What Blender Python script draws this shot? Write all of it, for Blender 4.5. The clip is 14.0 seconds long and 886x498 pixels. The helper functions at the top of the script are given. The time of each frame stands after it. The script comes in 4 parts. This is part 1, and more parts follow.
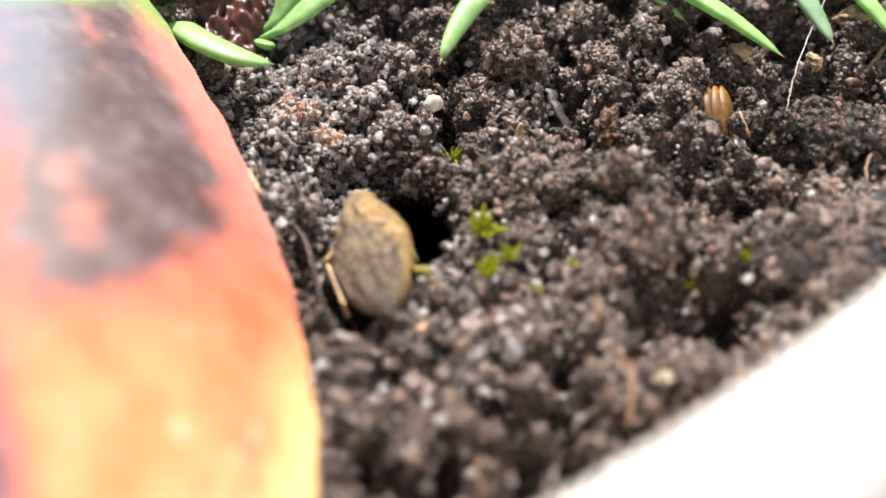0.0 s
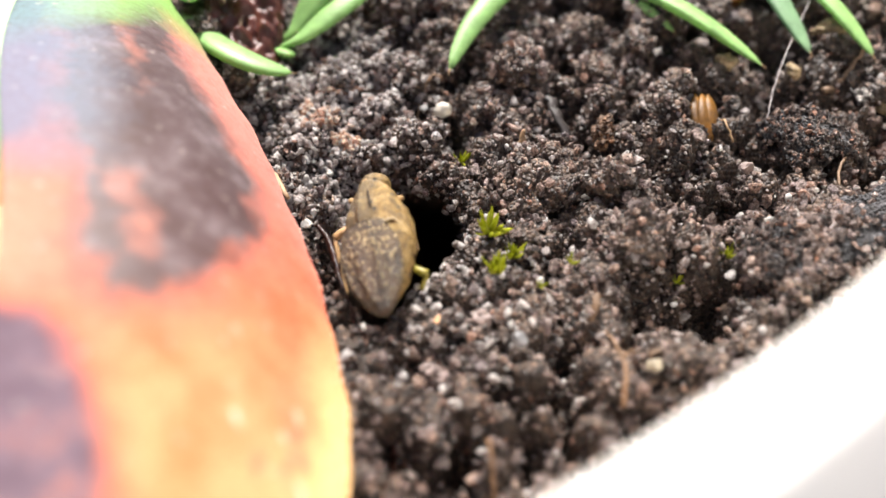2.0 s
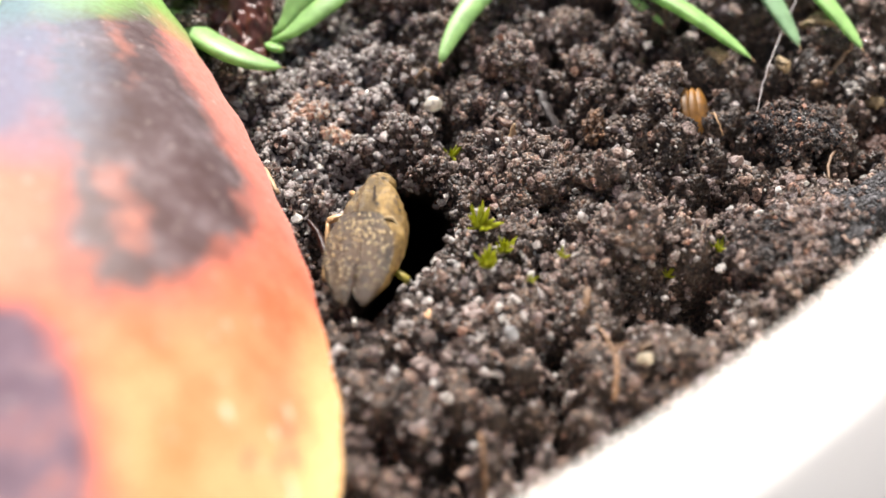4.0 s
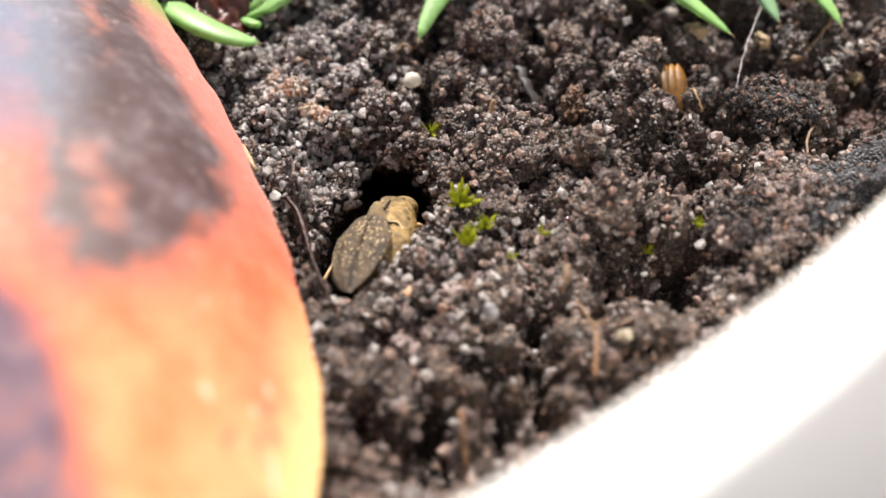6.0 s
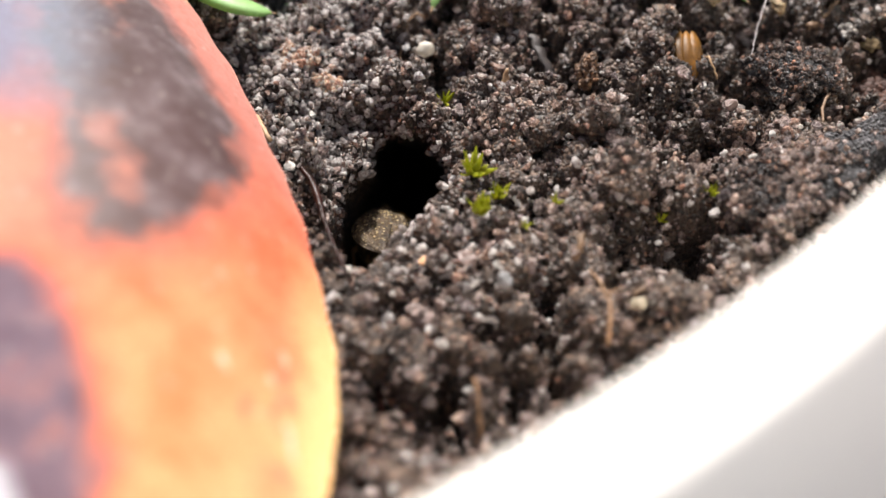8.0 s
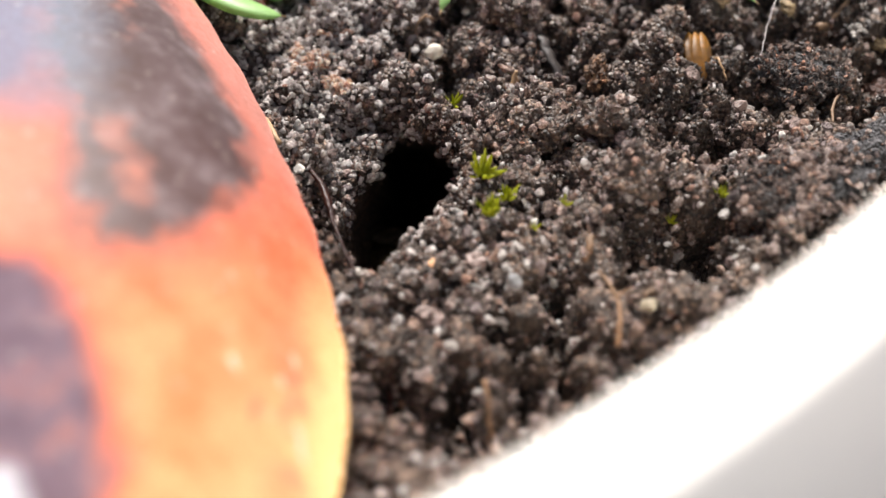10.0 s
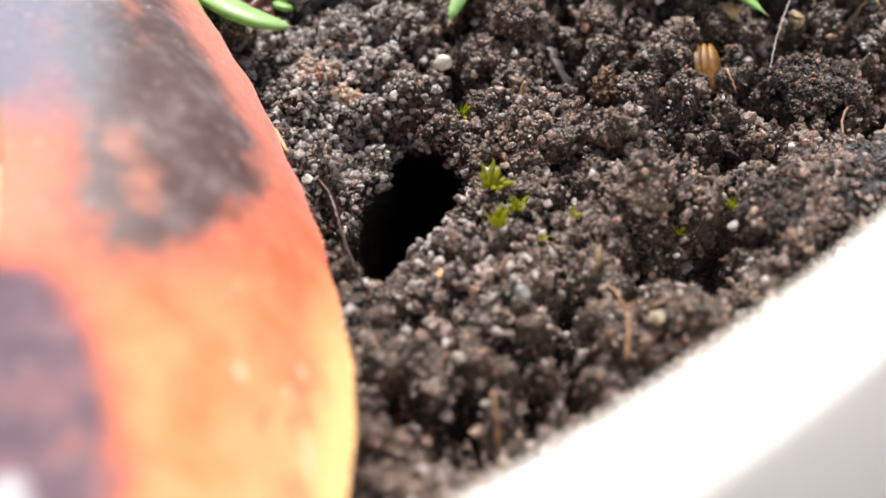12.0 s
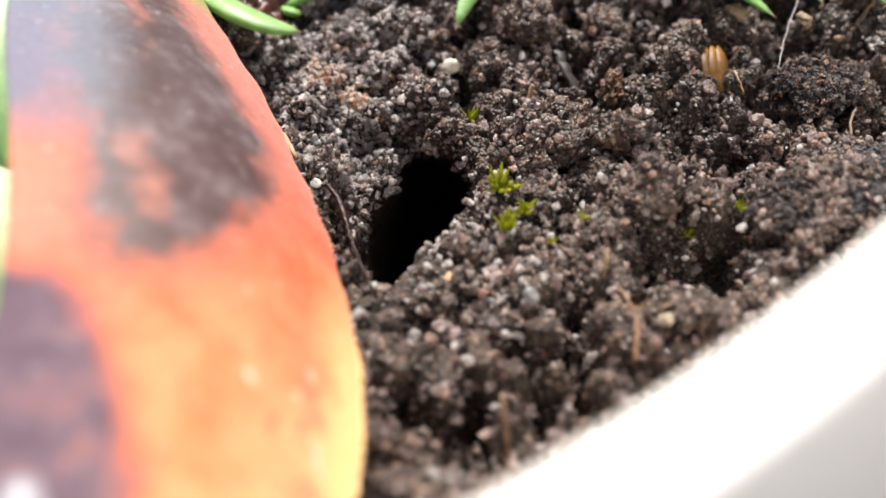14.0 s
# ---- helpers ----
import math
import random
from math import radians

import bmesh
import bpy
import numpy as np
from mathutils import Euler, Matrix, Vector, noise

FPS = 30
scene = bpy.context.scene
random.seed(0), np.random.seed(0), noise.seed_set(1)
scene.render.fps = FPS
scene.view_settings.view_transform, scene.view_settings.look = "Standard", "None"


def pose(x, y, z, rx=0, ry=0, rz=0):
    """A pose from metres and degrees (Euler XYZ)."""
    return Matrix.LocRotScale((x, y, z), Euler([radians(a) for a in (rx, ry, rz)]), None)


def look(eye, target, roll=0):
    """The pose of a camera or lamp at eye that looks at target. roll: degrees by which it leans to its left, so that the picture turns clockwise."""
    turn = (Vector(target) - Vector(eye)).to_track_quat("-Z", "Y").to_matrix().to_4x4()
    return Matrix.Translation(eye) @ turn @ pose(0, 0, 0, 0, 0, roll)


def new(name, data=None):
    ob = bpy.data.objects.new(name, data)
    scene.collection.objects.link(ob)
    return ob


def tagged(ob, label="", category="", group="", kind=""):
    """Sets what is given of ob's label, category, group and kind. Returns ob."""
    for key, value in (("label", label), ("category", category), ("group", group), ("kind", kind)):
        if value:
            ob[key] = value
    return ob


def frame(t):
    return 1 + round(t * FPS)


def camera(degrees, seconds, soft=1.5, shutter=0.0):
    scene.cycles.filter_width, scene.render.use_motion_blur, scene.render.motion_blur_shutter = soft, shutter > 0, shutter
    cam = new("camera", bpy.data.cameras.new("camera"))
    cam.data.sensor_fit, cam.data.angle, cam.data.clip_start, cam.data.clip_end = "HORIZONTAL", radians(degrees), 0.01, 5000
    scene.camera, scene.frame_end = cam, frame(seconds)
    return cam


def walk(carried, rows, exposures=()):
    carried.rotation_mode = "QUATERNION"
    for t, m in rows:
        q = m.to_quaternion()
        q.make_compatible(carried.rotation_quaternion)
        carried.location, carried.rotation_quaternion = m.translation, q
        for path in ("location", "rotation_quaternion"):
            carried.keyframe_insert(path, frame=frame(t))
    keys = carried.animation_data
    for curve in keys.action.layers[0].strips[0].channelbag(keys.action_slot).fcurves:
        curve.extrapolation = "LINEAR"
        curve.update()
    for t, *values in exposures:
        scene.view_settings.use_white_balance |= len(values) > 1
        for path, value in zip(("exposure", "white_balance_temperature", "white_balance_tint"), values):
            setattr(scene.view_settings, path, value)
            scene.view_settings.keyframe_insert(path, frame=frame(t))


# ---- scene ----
cam = camera(46, 14.0, soft=1.35, shutter=0.5)
cam.data.dof.use_dof = True
cam.data.dof.focus_distance = 0.0661
cam.data.dof.aperture_fstop = 18.0
cam.data.dof.aperture_blades = 0
MM = 0.001

# Seconds, turn to the left, dip, roll (degrees) and step back (mm) from the resting stance.
STANCE = [
    (0, 2.515, -4.190, -1.280, -5.74), (0.5, 1.473, -3.316, -0.746, -4.13), (1, 0.345, -3.206, 0.202, 0.04),
    (1.5, 0.164, -3.442, 0.449, -0.14), (2, 1.481, -2.645, -0.486, 0.07), (4.3, 0.289, -2.213, 0.096, 0.0),
    (4.5, -0.041, -1.660, 0.275, -0.48), (5, -0.232, -2.306, 0.497, -0.29), (5.5, -0.844, -1.593, 0.836, -0.20),
    (6, -1.059, -1.093, 1.030, -0.19), (6.5, -0.652, -0.349, 0.577, -0.24), (7, -0.829, 0.220, 0.652, -0.17),
    (7.5, 0.0, 0.0, 0.0, 0.0), (8, 0.172, 0.593, -0.152, 0.01), (8.5, 0.514, -0.325, -0.433, 0.02),
    (9, 1.105, -0.091, -0.965, 0.09), (9.2, 1.432, 0.495, -1.283, 0.18), (11.3, 0.135, 0.182, -0.292, -0.25),
    (11.5, 0.443, -0.101, -0.541, -0.27), (12, 1.709, -0.121, -1.317, -0.05), (12.5, 2.389, -0.336, -1.872, 0.01),
    (13, 2.342, -1.086, -1.809, -0.05), (13.5, 1.903, 0.218, -1.993, 0.05), (14, 2.453, -0.320, -2.160, 0.05),
]
DRIFT = {0: (1.31, -0.91, -0.71), 0.5: (0.945, -0.655, -0.515)}          # mm aside from the resting line at the start
DIP, REACH = 52.0, 61.6
REST = Vector((0, -math.cos(radians(DIP)), math.sin(radians(DIP)))) * REACH


def stance(t, turn, dip, roll, back):
    eye = REST * (1 + back / REACH) + Vector(DRIFT.get(t, (0, 0, 0)))
    a, p = radians(turn), radians(DIP + dip)
    ahead = Vector((-math.sin(a) * math.cos(p), math.cos(a) * math.cos(p), -math.sin(p)))
    return look(eye * MM, (eye + ahead * 60) * MM, roll)


walk(cam, [(row[0], stance(*row)) for row in STANCE], [(0, 1.14), (1, 1.10), (2, 1.08), (4.5, 0.98), (6, 0.90), (7.5, 0.80), (9.2, 0.78), (14, 0.77)])

# ---- light ----
SUN_AZIMUTH, SUN_HEIGHT = -8.0, 47.0     # degrees to the right of straight ahead, and above the horizon
world = bpy.data.worlds.new("sky")
scene.world = world
world.use_nodes = True
wn = world.node_tree
sky = wn.nodes.new("ShaderNodeTexSky")
sky.sky_type, sky.sun_disc, sky.dust_density, sky.air_density = "NISHITA", False, 7.0, 0.6
sky.sun_elevation, sky.sun_rotation = radians(SUN_HEIGHT), radians(SUN_AZIMUTH)
wn.links.new(sky.outputs[0], wn.nodes["Background"].inputs[0])
wn.nodes["Background"].inputs[1].default_value = 0.09
sun = new("sun", bpy.data.lights.new("sun", "SUN"))
sun.data.energy, sun.data.angle, sun.data.color = 5.0, radians(0.53), (1.0, 0.96, 0.93)
_az, _el = radians(SUN_AZIMUTH), radians(SUN_HEIGHT)
sun.matrix_world = look(Vector((math.sin(_az) * math.cos(_el), math.cos(_az) * math.cos(_el), math.sin(_el))), (0, 0, 0))


# ---- materials ----
def material(name):
    m = bpy.data.materials.new(name)
    m.use_nodes = True
    nt = m.node_tree
    return m, nt, nt.nodes["Principled BSDF"]


def node(nt, kind, **inputs):
    n = nt.nodes.new("ShaderNode" + kind)
    for k, v in inputs.items():
        n.inputs[k.replace("_", " ")].default_value = v
    return n


def ramp(nt, source, stops):
    r = nt.nodes.new("ShaderNodeValToRGB")
    el = r.color_ramp.elements
    while len(el) < len(stops):
        el.new(0.5)
    for e, (at, colour) in zip(el, stops):
        e.position, e.color = at, (*colour, 1)
    nt.links.new(source, r.inputs[0])
    return r


def mix(nt, factor, a, b, blend="MIX"):
    n = nt.nodes.new("ShaderNodeMix")
    n.data_type, n.blend_type = "RGBA", blend
    for socket, v in ((n.inputs[0], factor), (n.inputs[6], a), (n.inputs[7], b)):
        if isinstance(v, (int, float)):
            socket.default_value = v
        elif isinstance(v, tuple):
            socket.default_value = (*v, 1)
        else:
            nt.links.new(v, socket)
    return n.outputs[2]


def maths(nt, op, a, b=0.0, clamp=False):
    n = nt.nodes.new("ShaderNodeMath")
    n.operation, n.use_clamp = op, clamp
    for socket, v in zip(n.inputs, (a, b)):
        if isinstance(v, (int, float)):
            socket.default_value = v
        else:
            nt.links.new(v, socket)
    return n.outputs[0]


def noisy(nt, scale, detail=4.0, rough=0.6, coords="Object"):
    tc = nt.nodes.new("ShaderNodeTexCoord")
    n = node(nt, "TexNoise", Scale=scale, Detail=detail, Roughness=rough)
    nt.links.new(tc.outputs[coords], n.inputs[0])
    return n.outputs[0]


def bumped(nt, bsdf, height, strength, distance):
    b = node(nt, "Bump", Strength=strength, Distance=distance)
    nt.links.new(height, b.inputs["Height"])
    nt.links.new(b.outputs[0], bsdf.inputs["Normal"])
    nt.links.new(b.outputs[0], bsdf.inputs["Coat Normal"])


def earth_material(name, dark, light, rough=0.75, scale=900.0, cell=3600.0, depth=0.9):
    """Crumbly earth: grains too fine to build show as cells of varied tone with their own relief."""
    m, nt, p = material(name)
    tc = nt.nodes.new("ShaderNodeTexCoord")
    vor = node(nt, "TexVoronoi", Scale=cell, Randomness=1.0)
    nt.links.new(tc.outputs["Object"], vor.inputs["Vector"])
    tone = nt.nodes.new("ShaderNodeSeparateColor")
    nt.links.new(vor.outputs["Color"], tone.inputs[0])
    r = ramp(nt, tone.outputs[0], [(0.0, dark), (0.6, tuple((a + b) / 2 for a, b in zip(dark, light))), (0.9, light), (1.0, tuple(min(0.8, 2.2 * c) for c in light))])
    big = ramp(nt, noisy(nt, scale * 0.3, 4, 0.65), [(0.3, (0.5, 0.48, 0.46)), (0.7, (1.4, 1.35, 1.3))])
    nt.links.new(mix(nt, 1.0, r.outputs[0], big.outputs[0], "MULTIPLY"), p.inputs["Base Color"])
    p.inputs["Roughness"].default_value = rough
    hgt = maths(nt, "SUBTRACT", maths(nt, "MULTIPLY", noisy(nt, scale * 2, 5, 0.7), 0.8), vor.outputs["Distance"])
    bumped(nt, p, hgt, depth, 0.0003)
    return m


def grain_material(name, stops, rough, coat=0.0, clear=0.0, lit=0.0, dull=0.4):
    m, nt, p = material(name)
    g = nt.nodes.new("ShaderNodeNewGeometry")
    r = ramp(nt, g.outputs["Random Per Island"], stops)
    r.color_ramp.interpolation = "LINEAR"
    film = ramp(nt, noisy(nt, 5200, 5, 0.75), [(0.36, (dull * 0.55, dull * 0.5, dull * 0.5)), (0.50, (1.0, 1.0, 1.03)), (0.63, (2.05, 2.06, 2.14))])
    clump = ramp(nt, noisy(nt, 420, 3, 0.6), [(0.30, (0.56, 0.55, 0.56)), (0.62, (1.36, 1.34, 1.35))])
    c = mix(nt, 1.0, mix(nt, 1.0, r.outputs[0], film.outputs[0], "MULTIPLY"), clump.outputs[0], "MULTIPLY")
    c = mix(nt, 1.0, c, (0.72, 0.70, 0.67), "DARKEN")
    nt.links.new(c, p.inputs["Base Color"])
    w = ramp(nt, noisy(nt, 3500, 4), [(0.35, (rough * 0.55,) * 3), (0.65, (min(1, rough * 1.9),) * 3)])
    nt.links.new(w.outputs[0], p.inputs["Roughness"])
    p.inputs["Coat Weight"].default_value = coat
    p.inputs["Coat Roughness"].default_value = 0.07
    p.inputs["Transmission Weight"].default_value = clear
    bumped(nt, p, noisy(nt, 7500, 4, 0.75), 1.0, 0.0002)
    if lit:                                     # clear grains let the sun through
        glow_through(nt, p, c, lit)
    return m


def plain(name, colour, rough=0.5, vary=0.25, scale=800.0, through_light=0.0, bump=0.3, coat=0.0):
    """A surface of one hue, mottled at two scales; through_light lets sun glow through thin tissue."""
    m, nt, p = material(name)
    lo, hi = tuple(c * (1 - vary) for c in colour), tuple(min(1, c * (1 + vary)) for c in colour)
    a = ramp(nt, noisy(nt, scale, 5), [(0.3, lo), (0.7, hi)])
    b = ramp(nt, noisy(nt, scale * 0.15, 3), [(0.3, (0.8, 0.82, 0.8)), (0.7, (1.15, 1.12, 1.1))])
    c = mix(nt, 1.0, a.outputs[0], b.outputs[0], "MULTIPLY")
    nt.links.new(c, p.inputs["Base Color"])
    p.inputs["Roughness"].default_value = rough
    p.inputs["Coat Weight"].default_value = coat
    if bump:
        bumped(nt, p, noisy(nt, scale * 2, 4), bump, 0.0001)
    if through_light:
        glow_through(nt, p, c, through_light)
    return m


def glow_through(nt, p, colour, weight):
    tr = nt.nodes.new("ShaderNodeBsdfTranslucent")
    nt.links.new(colour, tr.inputs[0])
    ms = nt.nodes.new("ShaderNodeMixShader")
    ms.inputs[0].default_value = weight
    out = nt.nodes["Material Output"]
    nt.links.new(p.outputs[0], ms.inputs[1])
    nt.links.new(tr.outputs[0], ms.inputs[2])
    nt.links.new(ms.outputs[0], out.inputs[0])


def leaf_material():
    """Orange dying leaf with charred blotches; u runs across the blade, v from stalk to tip, both in centimetres."""
    m, nt, p = material("autumn_leaf")
    uvn = nt.nodes.new("ShaderNodeUVMap")

    def warped(scale, detail, reach):
        n = node(nt, "TexNoise", Scale=scale, Detail=detail, Roughness=0.6)
        nt.links.new(uvn.outputs[0], n.inputs[0])
        off = nt.nodes.new("ShaderNodeVectorMath")
        off.operation = "MULTIPLY_ADD"
        nt.links.new(n.outputs["Color"], off.inputs[0])
        off.inputs[1].default_value, off.inputs[2].default_value = reach, tuple(-c / 2 for c in reach)
        add = nt.nodes.new("ShaderNodeVectorMath")
        nt.links.new(uvn.outputs[0], add.inputs[0])
        nt.links.new(off.outputs[0], add.inputs[1])
        sep = nt.nodes.new("ShaderNodeSeparateXYZ")
        nt.links.new(add.outputs[0], sep.inputs[0])
        return sep.outputs[0], sep.outputs[1]

    u, v = warped(2.2, 4.0, (0.35, 0.55, 0))
    uf, _ = warped(4.2, 6.0, (0.8, 2.3, 0))

    def step(x, lo, hi):
        return maths(nt, "DIVIDE", maths(nt, "SUBTRACT", x, lo), hi - lo, True)

    def slope(x, at, gain, base):
        return maths(nt, "ADD", maths(nt, "MULTIPLY", maths(nt, "SUBTRACT", x, at), gain), base)

    def blotch(cu, cv, ru, rv, soft, a=u, b=v):
        a = maths(nt, "POWER", maths(nt, "DIVIDE", maths(nt, "SUBTRACT", a, cu), ru), 2)
        b = maths(nt, "POWER", maths(nt, "DIVIDE", maths(nt, "SUBTRACT", b, cv), rv), 2)
        d = maths(nt, "SQRT", maths(nt, "ADD", a, b))
        return maths(nt, "DIVIDE", maths(nt, "SUBTRACT", 1 + soft, d), 2 * soft, True)

    def both(a, b):
        return maths(nt, "MULTIPLY", a, b)

    c = ramp(nt, maths(nt, "DIVIDE", v, 6.0), [(0.35, (0.74, 0.29, 0.20)), (0.58, (0.84, 0.23, 0.12)), (0.70, (0.88, 0.26, 0.115)), (0.78, (0.91, 0.35, 0.155)), (0.88, (0.92, 0.38, 0.165))]).outputs[0]
    fleck = ramp(nt, noisy(nt, 3.0, 5, 0.62, "UV"), [(0.32, (0.92, 0.58, 0.48)), (0.5, (1, 1, 1)), (0.70, (1.04, 1.22, 1.25))])
    c = mix(nt, 0.85, c, fleck.outputs[0], "MULTIPLY")
    c = mix(nt, both(both(step(u, 0.75, 0.35), step(v, 3.1, 3.6)), 0.6), c, (0.86, 0.36, 0.24))
    c = mix(nt, both(step(u, 1.58, 1.84), step(v, 3.5, 4.3)), c, (0.94, 0.57, 0.24))
    c = mix(nt, both(both(step(uf, 1.50, 1.62), step(uf, 1.74, 1.66)), both(step(v, 4.1, 4.5), 0.35)), c, (0.80, 0.25, 0.14))
    def stain_or_sheen(name, scale, reach, lo, hi):
        """The mask of a blade mark, discoloured skin or painted sheen alike: its distance field on the blade, with an
        edge that frays at two scales.
        """
        at = nt.nodes.new("ShaderNodeAttribute")
        at.attribute_name = name
        fray = maths(nt, "MULTIPLY", maths(nt, "SUBTRACT", noisy(nt, scale, 5, 0.62, "UV"), 0.5), reach)
        return step(maths(nt, "ADD", at.outputs["Fac"], fray), lo, hi)

    scorch = stain_or_sheen("charred", 5.0, 0.42, -0.36, -0.06)
    c = mix(nt, both(step(v, 3.4, 2.5), 0.75), c, (0.74, 0.34, 0.26))
    c = mix(nt, both(scorch, 0.5), c, (0.66, 0.20, 0.14))
    patch = stain_or_sheen("charred", 4.2, 0.45, -0.13, 0.07)
    ash = ramp(nt, noisy(nt, 2.6, 5, 0.7, "UV"), [(0.36, (0.050, 0.035, 0.032)), (0.52, (0.11, 0.083, 0.078)), (0.68, (0.25, 0.20, 0.19))]).outputs[0]
    c = mix(nt, both(patch, 0.93), c, ash)
    c = mix(nt, both(stain_or_sheen("islets", 6.0, 0.42, -0.02, 0.16), 0.6), c, (0.84, 0.27, 0.16))
    c = mix(nt, both(stain_or_sheen("purpled", 4.0, 0.25, -0.16, 0.0), 0.75), c, (0.80, 0.17, 0.09))
    plum = ramp(nt, noisy(nt, 4.0, 5, 0.6, "UV"), [(0.40, (0.15, 0.11, 0.13)), (0.56, (0.21, 0.15, 0.17)), (0.70, (0.42, 0.19, 0.16))]).outputs[0]
    c = mix(nt, both(stain_or_sheen("purpled", 5.0, 0.20, -0.05, 0.07), 0.95), c, plum)
    for cu, cv, ru, rv in ((1.62, 4.62, 0.035, 0.05), (1.58, 4.78, 0.03, 0.05), (1.68, 4.74, 0.04, 0.03), (1.44, 4.80, 0.03, 0.05), (1.66, 5.02, 0.04, 0.04)):
        c = mix(nt, both(blotch(cu, cv, ru, rv, 0.7), 0.55), c, (0.62, 0.14, 0.10))
    for cu, cv, ru, rv in ((1.33, 4.61, 0.016, 0.018), (1.60, 4.50, 0.018, 0.03), (1.55, 4.66, 0.014, 0.016), (1.70, 4.88, 0.02, 0.03), (1.22, 4.30, 0.012, 0.016)):
        c = mix(nt, both(blotch(cu, cv, ru, rv, 0.6), 0.7), c, (0.95, 0.80, 0.62))
    c = mix(nt, both(step(maths(nt, "SUBTRACT", slope(u, 0.36, -0.77, 1.72), v), -0.25, 0.25), 0.95), c, (0.34, 0.55, 0.14))
    c = mix(nt, both(stain_or_sheen("painted_sheen", 3.5, 0.40, -0.28, 0.22), 0.85), c, (0.21, 0.245, 0.30))          # bluish-white sky sheen along the far margin, painted into the colour
    pimple = ramp(nt, noisy(nt, 9, 3, 0.5, "UV"), [(0.64, (0, 0, 0)), (0.72, (1, 1, 1))]).outputs[0]
    c = mix(nt, both(pimple, 0.25), c, (0.92, 0.74, 0.60))
    c = mix(nt, both(blotch(0.60, 5.34, 0.07, 0.07, 0.6), 0.8), c, (0.88, 0.80, 0.76))
    c = mix(nt, 1.0, c, (0.92, 1.02, 1.14), "MULTIPLY")
    grain = ramp(nt, noisy(nt, 26, 5, 0.7, "UV"), [(0.35, (0.90, 0.84, 0.80)), (0.5, (1, 1, 1)), (0.68, (1.06, 1.12, 1.14))])
    c = mix(nt, 1.0, c, grain.outputs[0], "MULTIPLY")
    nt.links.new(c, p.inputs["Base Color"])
    gloss = nt.nodes.new("ShaderNodeMapRange")
    gloss.inputs["To Min"].default_value, gloss.inputs["To Max"].default_value = 0.65, 0.5
    nt.links.new(patch, gloss.inputs["Value"])
    nt.links.new(gloss.outputs[0], p.inputs["Roughness"])
    nt.links.new(maths(nt, "ADD", 0.08, maths(nt, "MULTIPLY", patch, 0.22)), p.inputs["Specular IOR Level"])
    nt.links.new(maths(nt, "MULTIPLY", patch, 0.12), p.inputs["Sheen Weight"])          # bluish sheen lobe on the charred skin, standing in for reflected sky
    p.inputs["Sheen Roughness"].default_value = 0.4
    p.inputs["Sheen Tint"].default_value = (0.72, 0.86, 1.0, 1)
    bumped(nt, p, noisy(nt, 10, 5, 0.6, "UV"), 0.25, 0.0003)
    glow_through(nt, p, c, 0.40)
    return m


def wing_material():
    """Smoky brown membrane, its golden glints put into the colour as specks that thin out towards the tip."""
    m, nt, p = material("wing")
    tc = nt.nodes.new("ShaderNodeTexCoord")
    sep = nt.nodes.new("ShaderNodeSeparateXYZ")
    nt.links.new(tc.outputs["Object"], sep.inputs[0])
    vor = node(nt, "TexVoronoi", Scale=4300.0, Randomness=1.0)
    nt.links.new(tc.outputs["Object"], vor.inputs["Vector"])
    tone = nt.nodes.new("ShaderNodeSeparateColor")
    nt.links.new(vor.outputs["Color"], tone.inputs[0])
    base = ramp(nt, noisy(nt, 900, 5, 0.65), [(0.32, (0.022, 0.012, 0.005)), (0.68, (0.105, 0.062, 0.023))]).outputs[0]
    # gold specks in the colour stand in for glints on the bumpy membrane
    scale = ramp(nt, vor.outputs["Distance"], [(0.26, (1, 1, 1)), (0.46, (0, 0, 0))]).outputs[0]
    some = ramp(nt, tone.outputs[0], [(0.12, (0, 0, 0)), (0.50, (1, 1, 1))]).outputs[0]
    full = nt.nodes.new("ShaderNodeMapRange")
    full.inputs["From Min"].default_value, full.inputs["From Max"].default_value = -0.0054, -0.0026
    full.inputs["To Min"].default_value, full.inputs["To Max"].default_value = 0.12, 0.95
    nt.links.new(sep.outputs[0], full.inputs["Value"])
    speck = maths(nt, "MULTIPLY", maths(nt, "MULTIPLY", scale, some), full.outputs[0])
    c = mix(nt, maths(nt, "MULTIPLY", speck, 0.92), base, (0.88, 0.70, 0.40))
    nt.links.new(c, p.inputs["Base Color"])
    nt.links.new(maths(nt, "SUBTRACT", 0.42, maths(nt, "MULTIPLY", speck, 0.24)), p.inputs["Roughness"])
    p.inputs["Specular IOR Level"].default_value = 0.7
    bumped(nt, p, maths(nt, "ADD", speck, maths(nt, "MULTIPLY", noisy(nt, 4200, 4, 0.7), 0.8)), 1.0, 0.0003)
    glow_through(nt, p, c, 0.08)
    return m


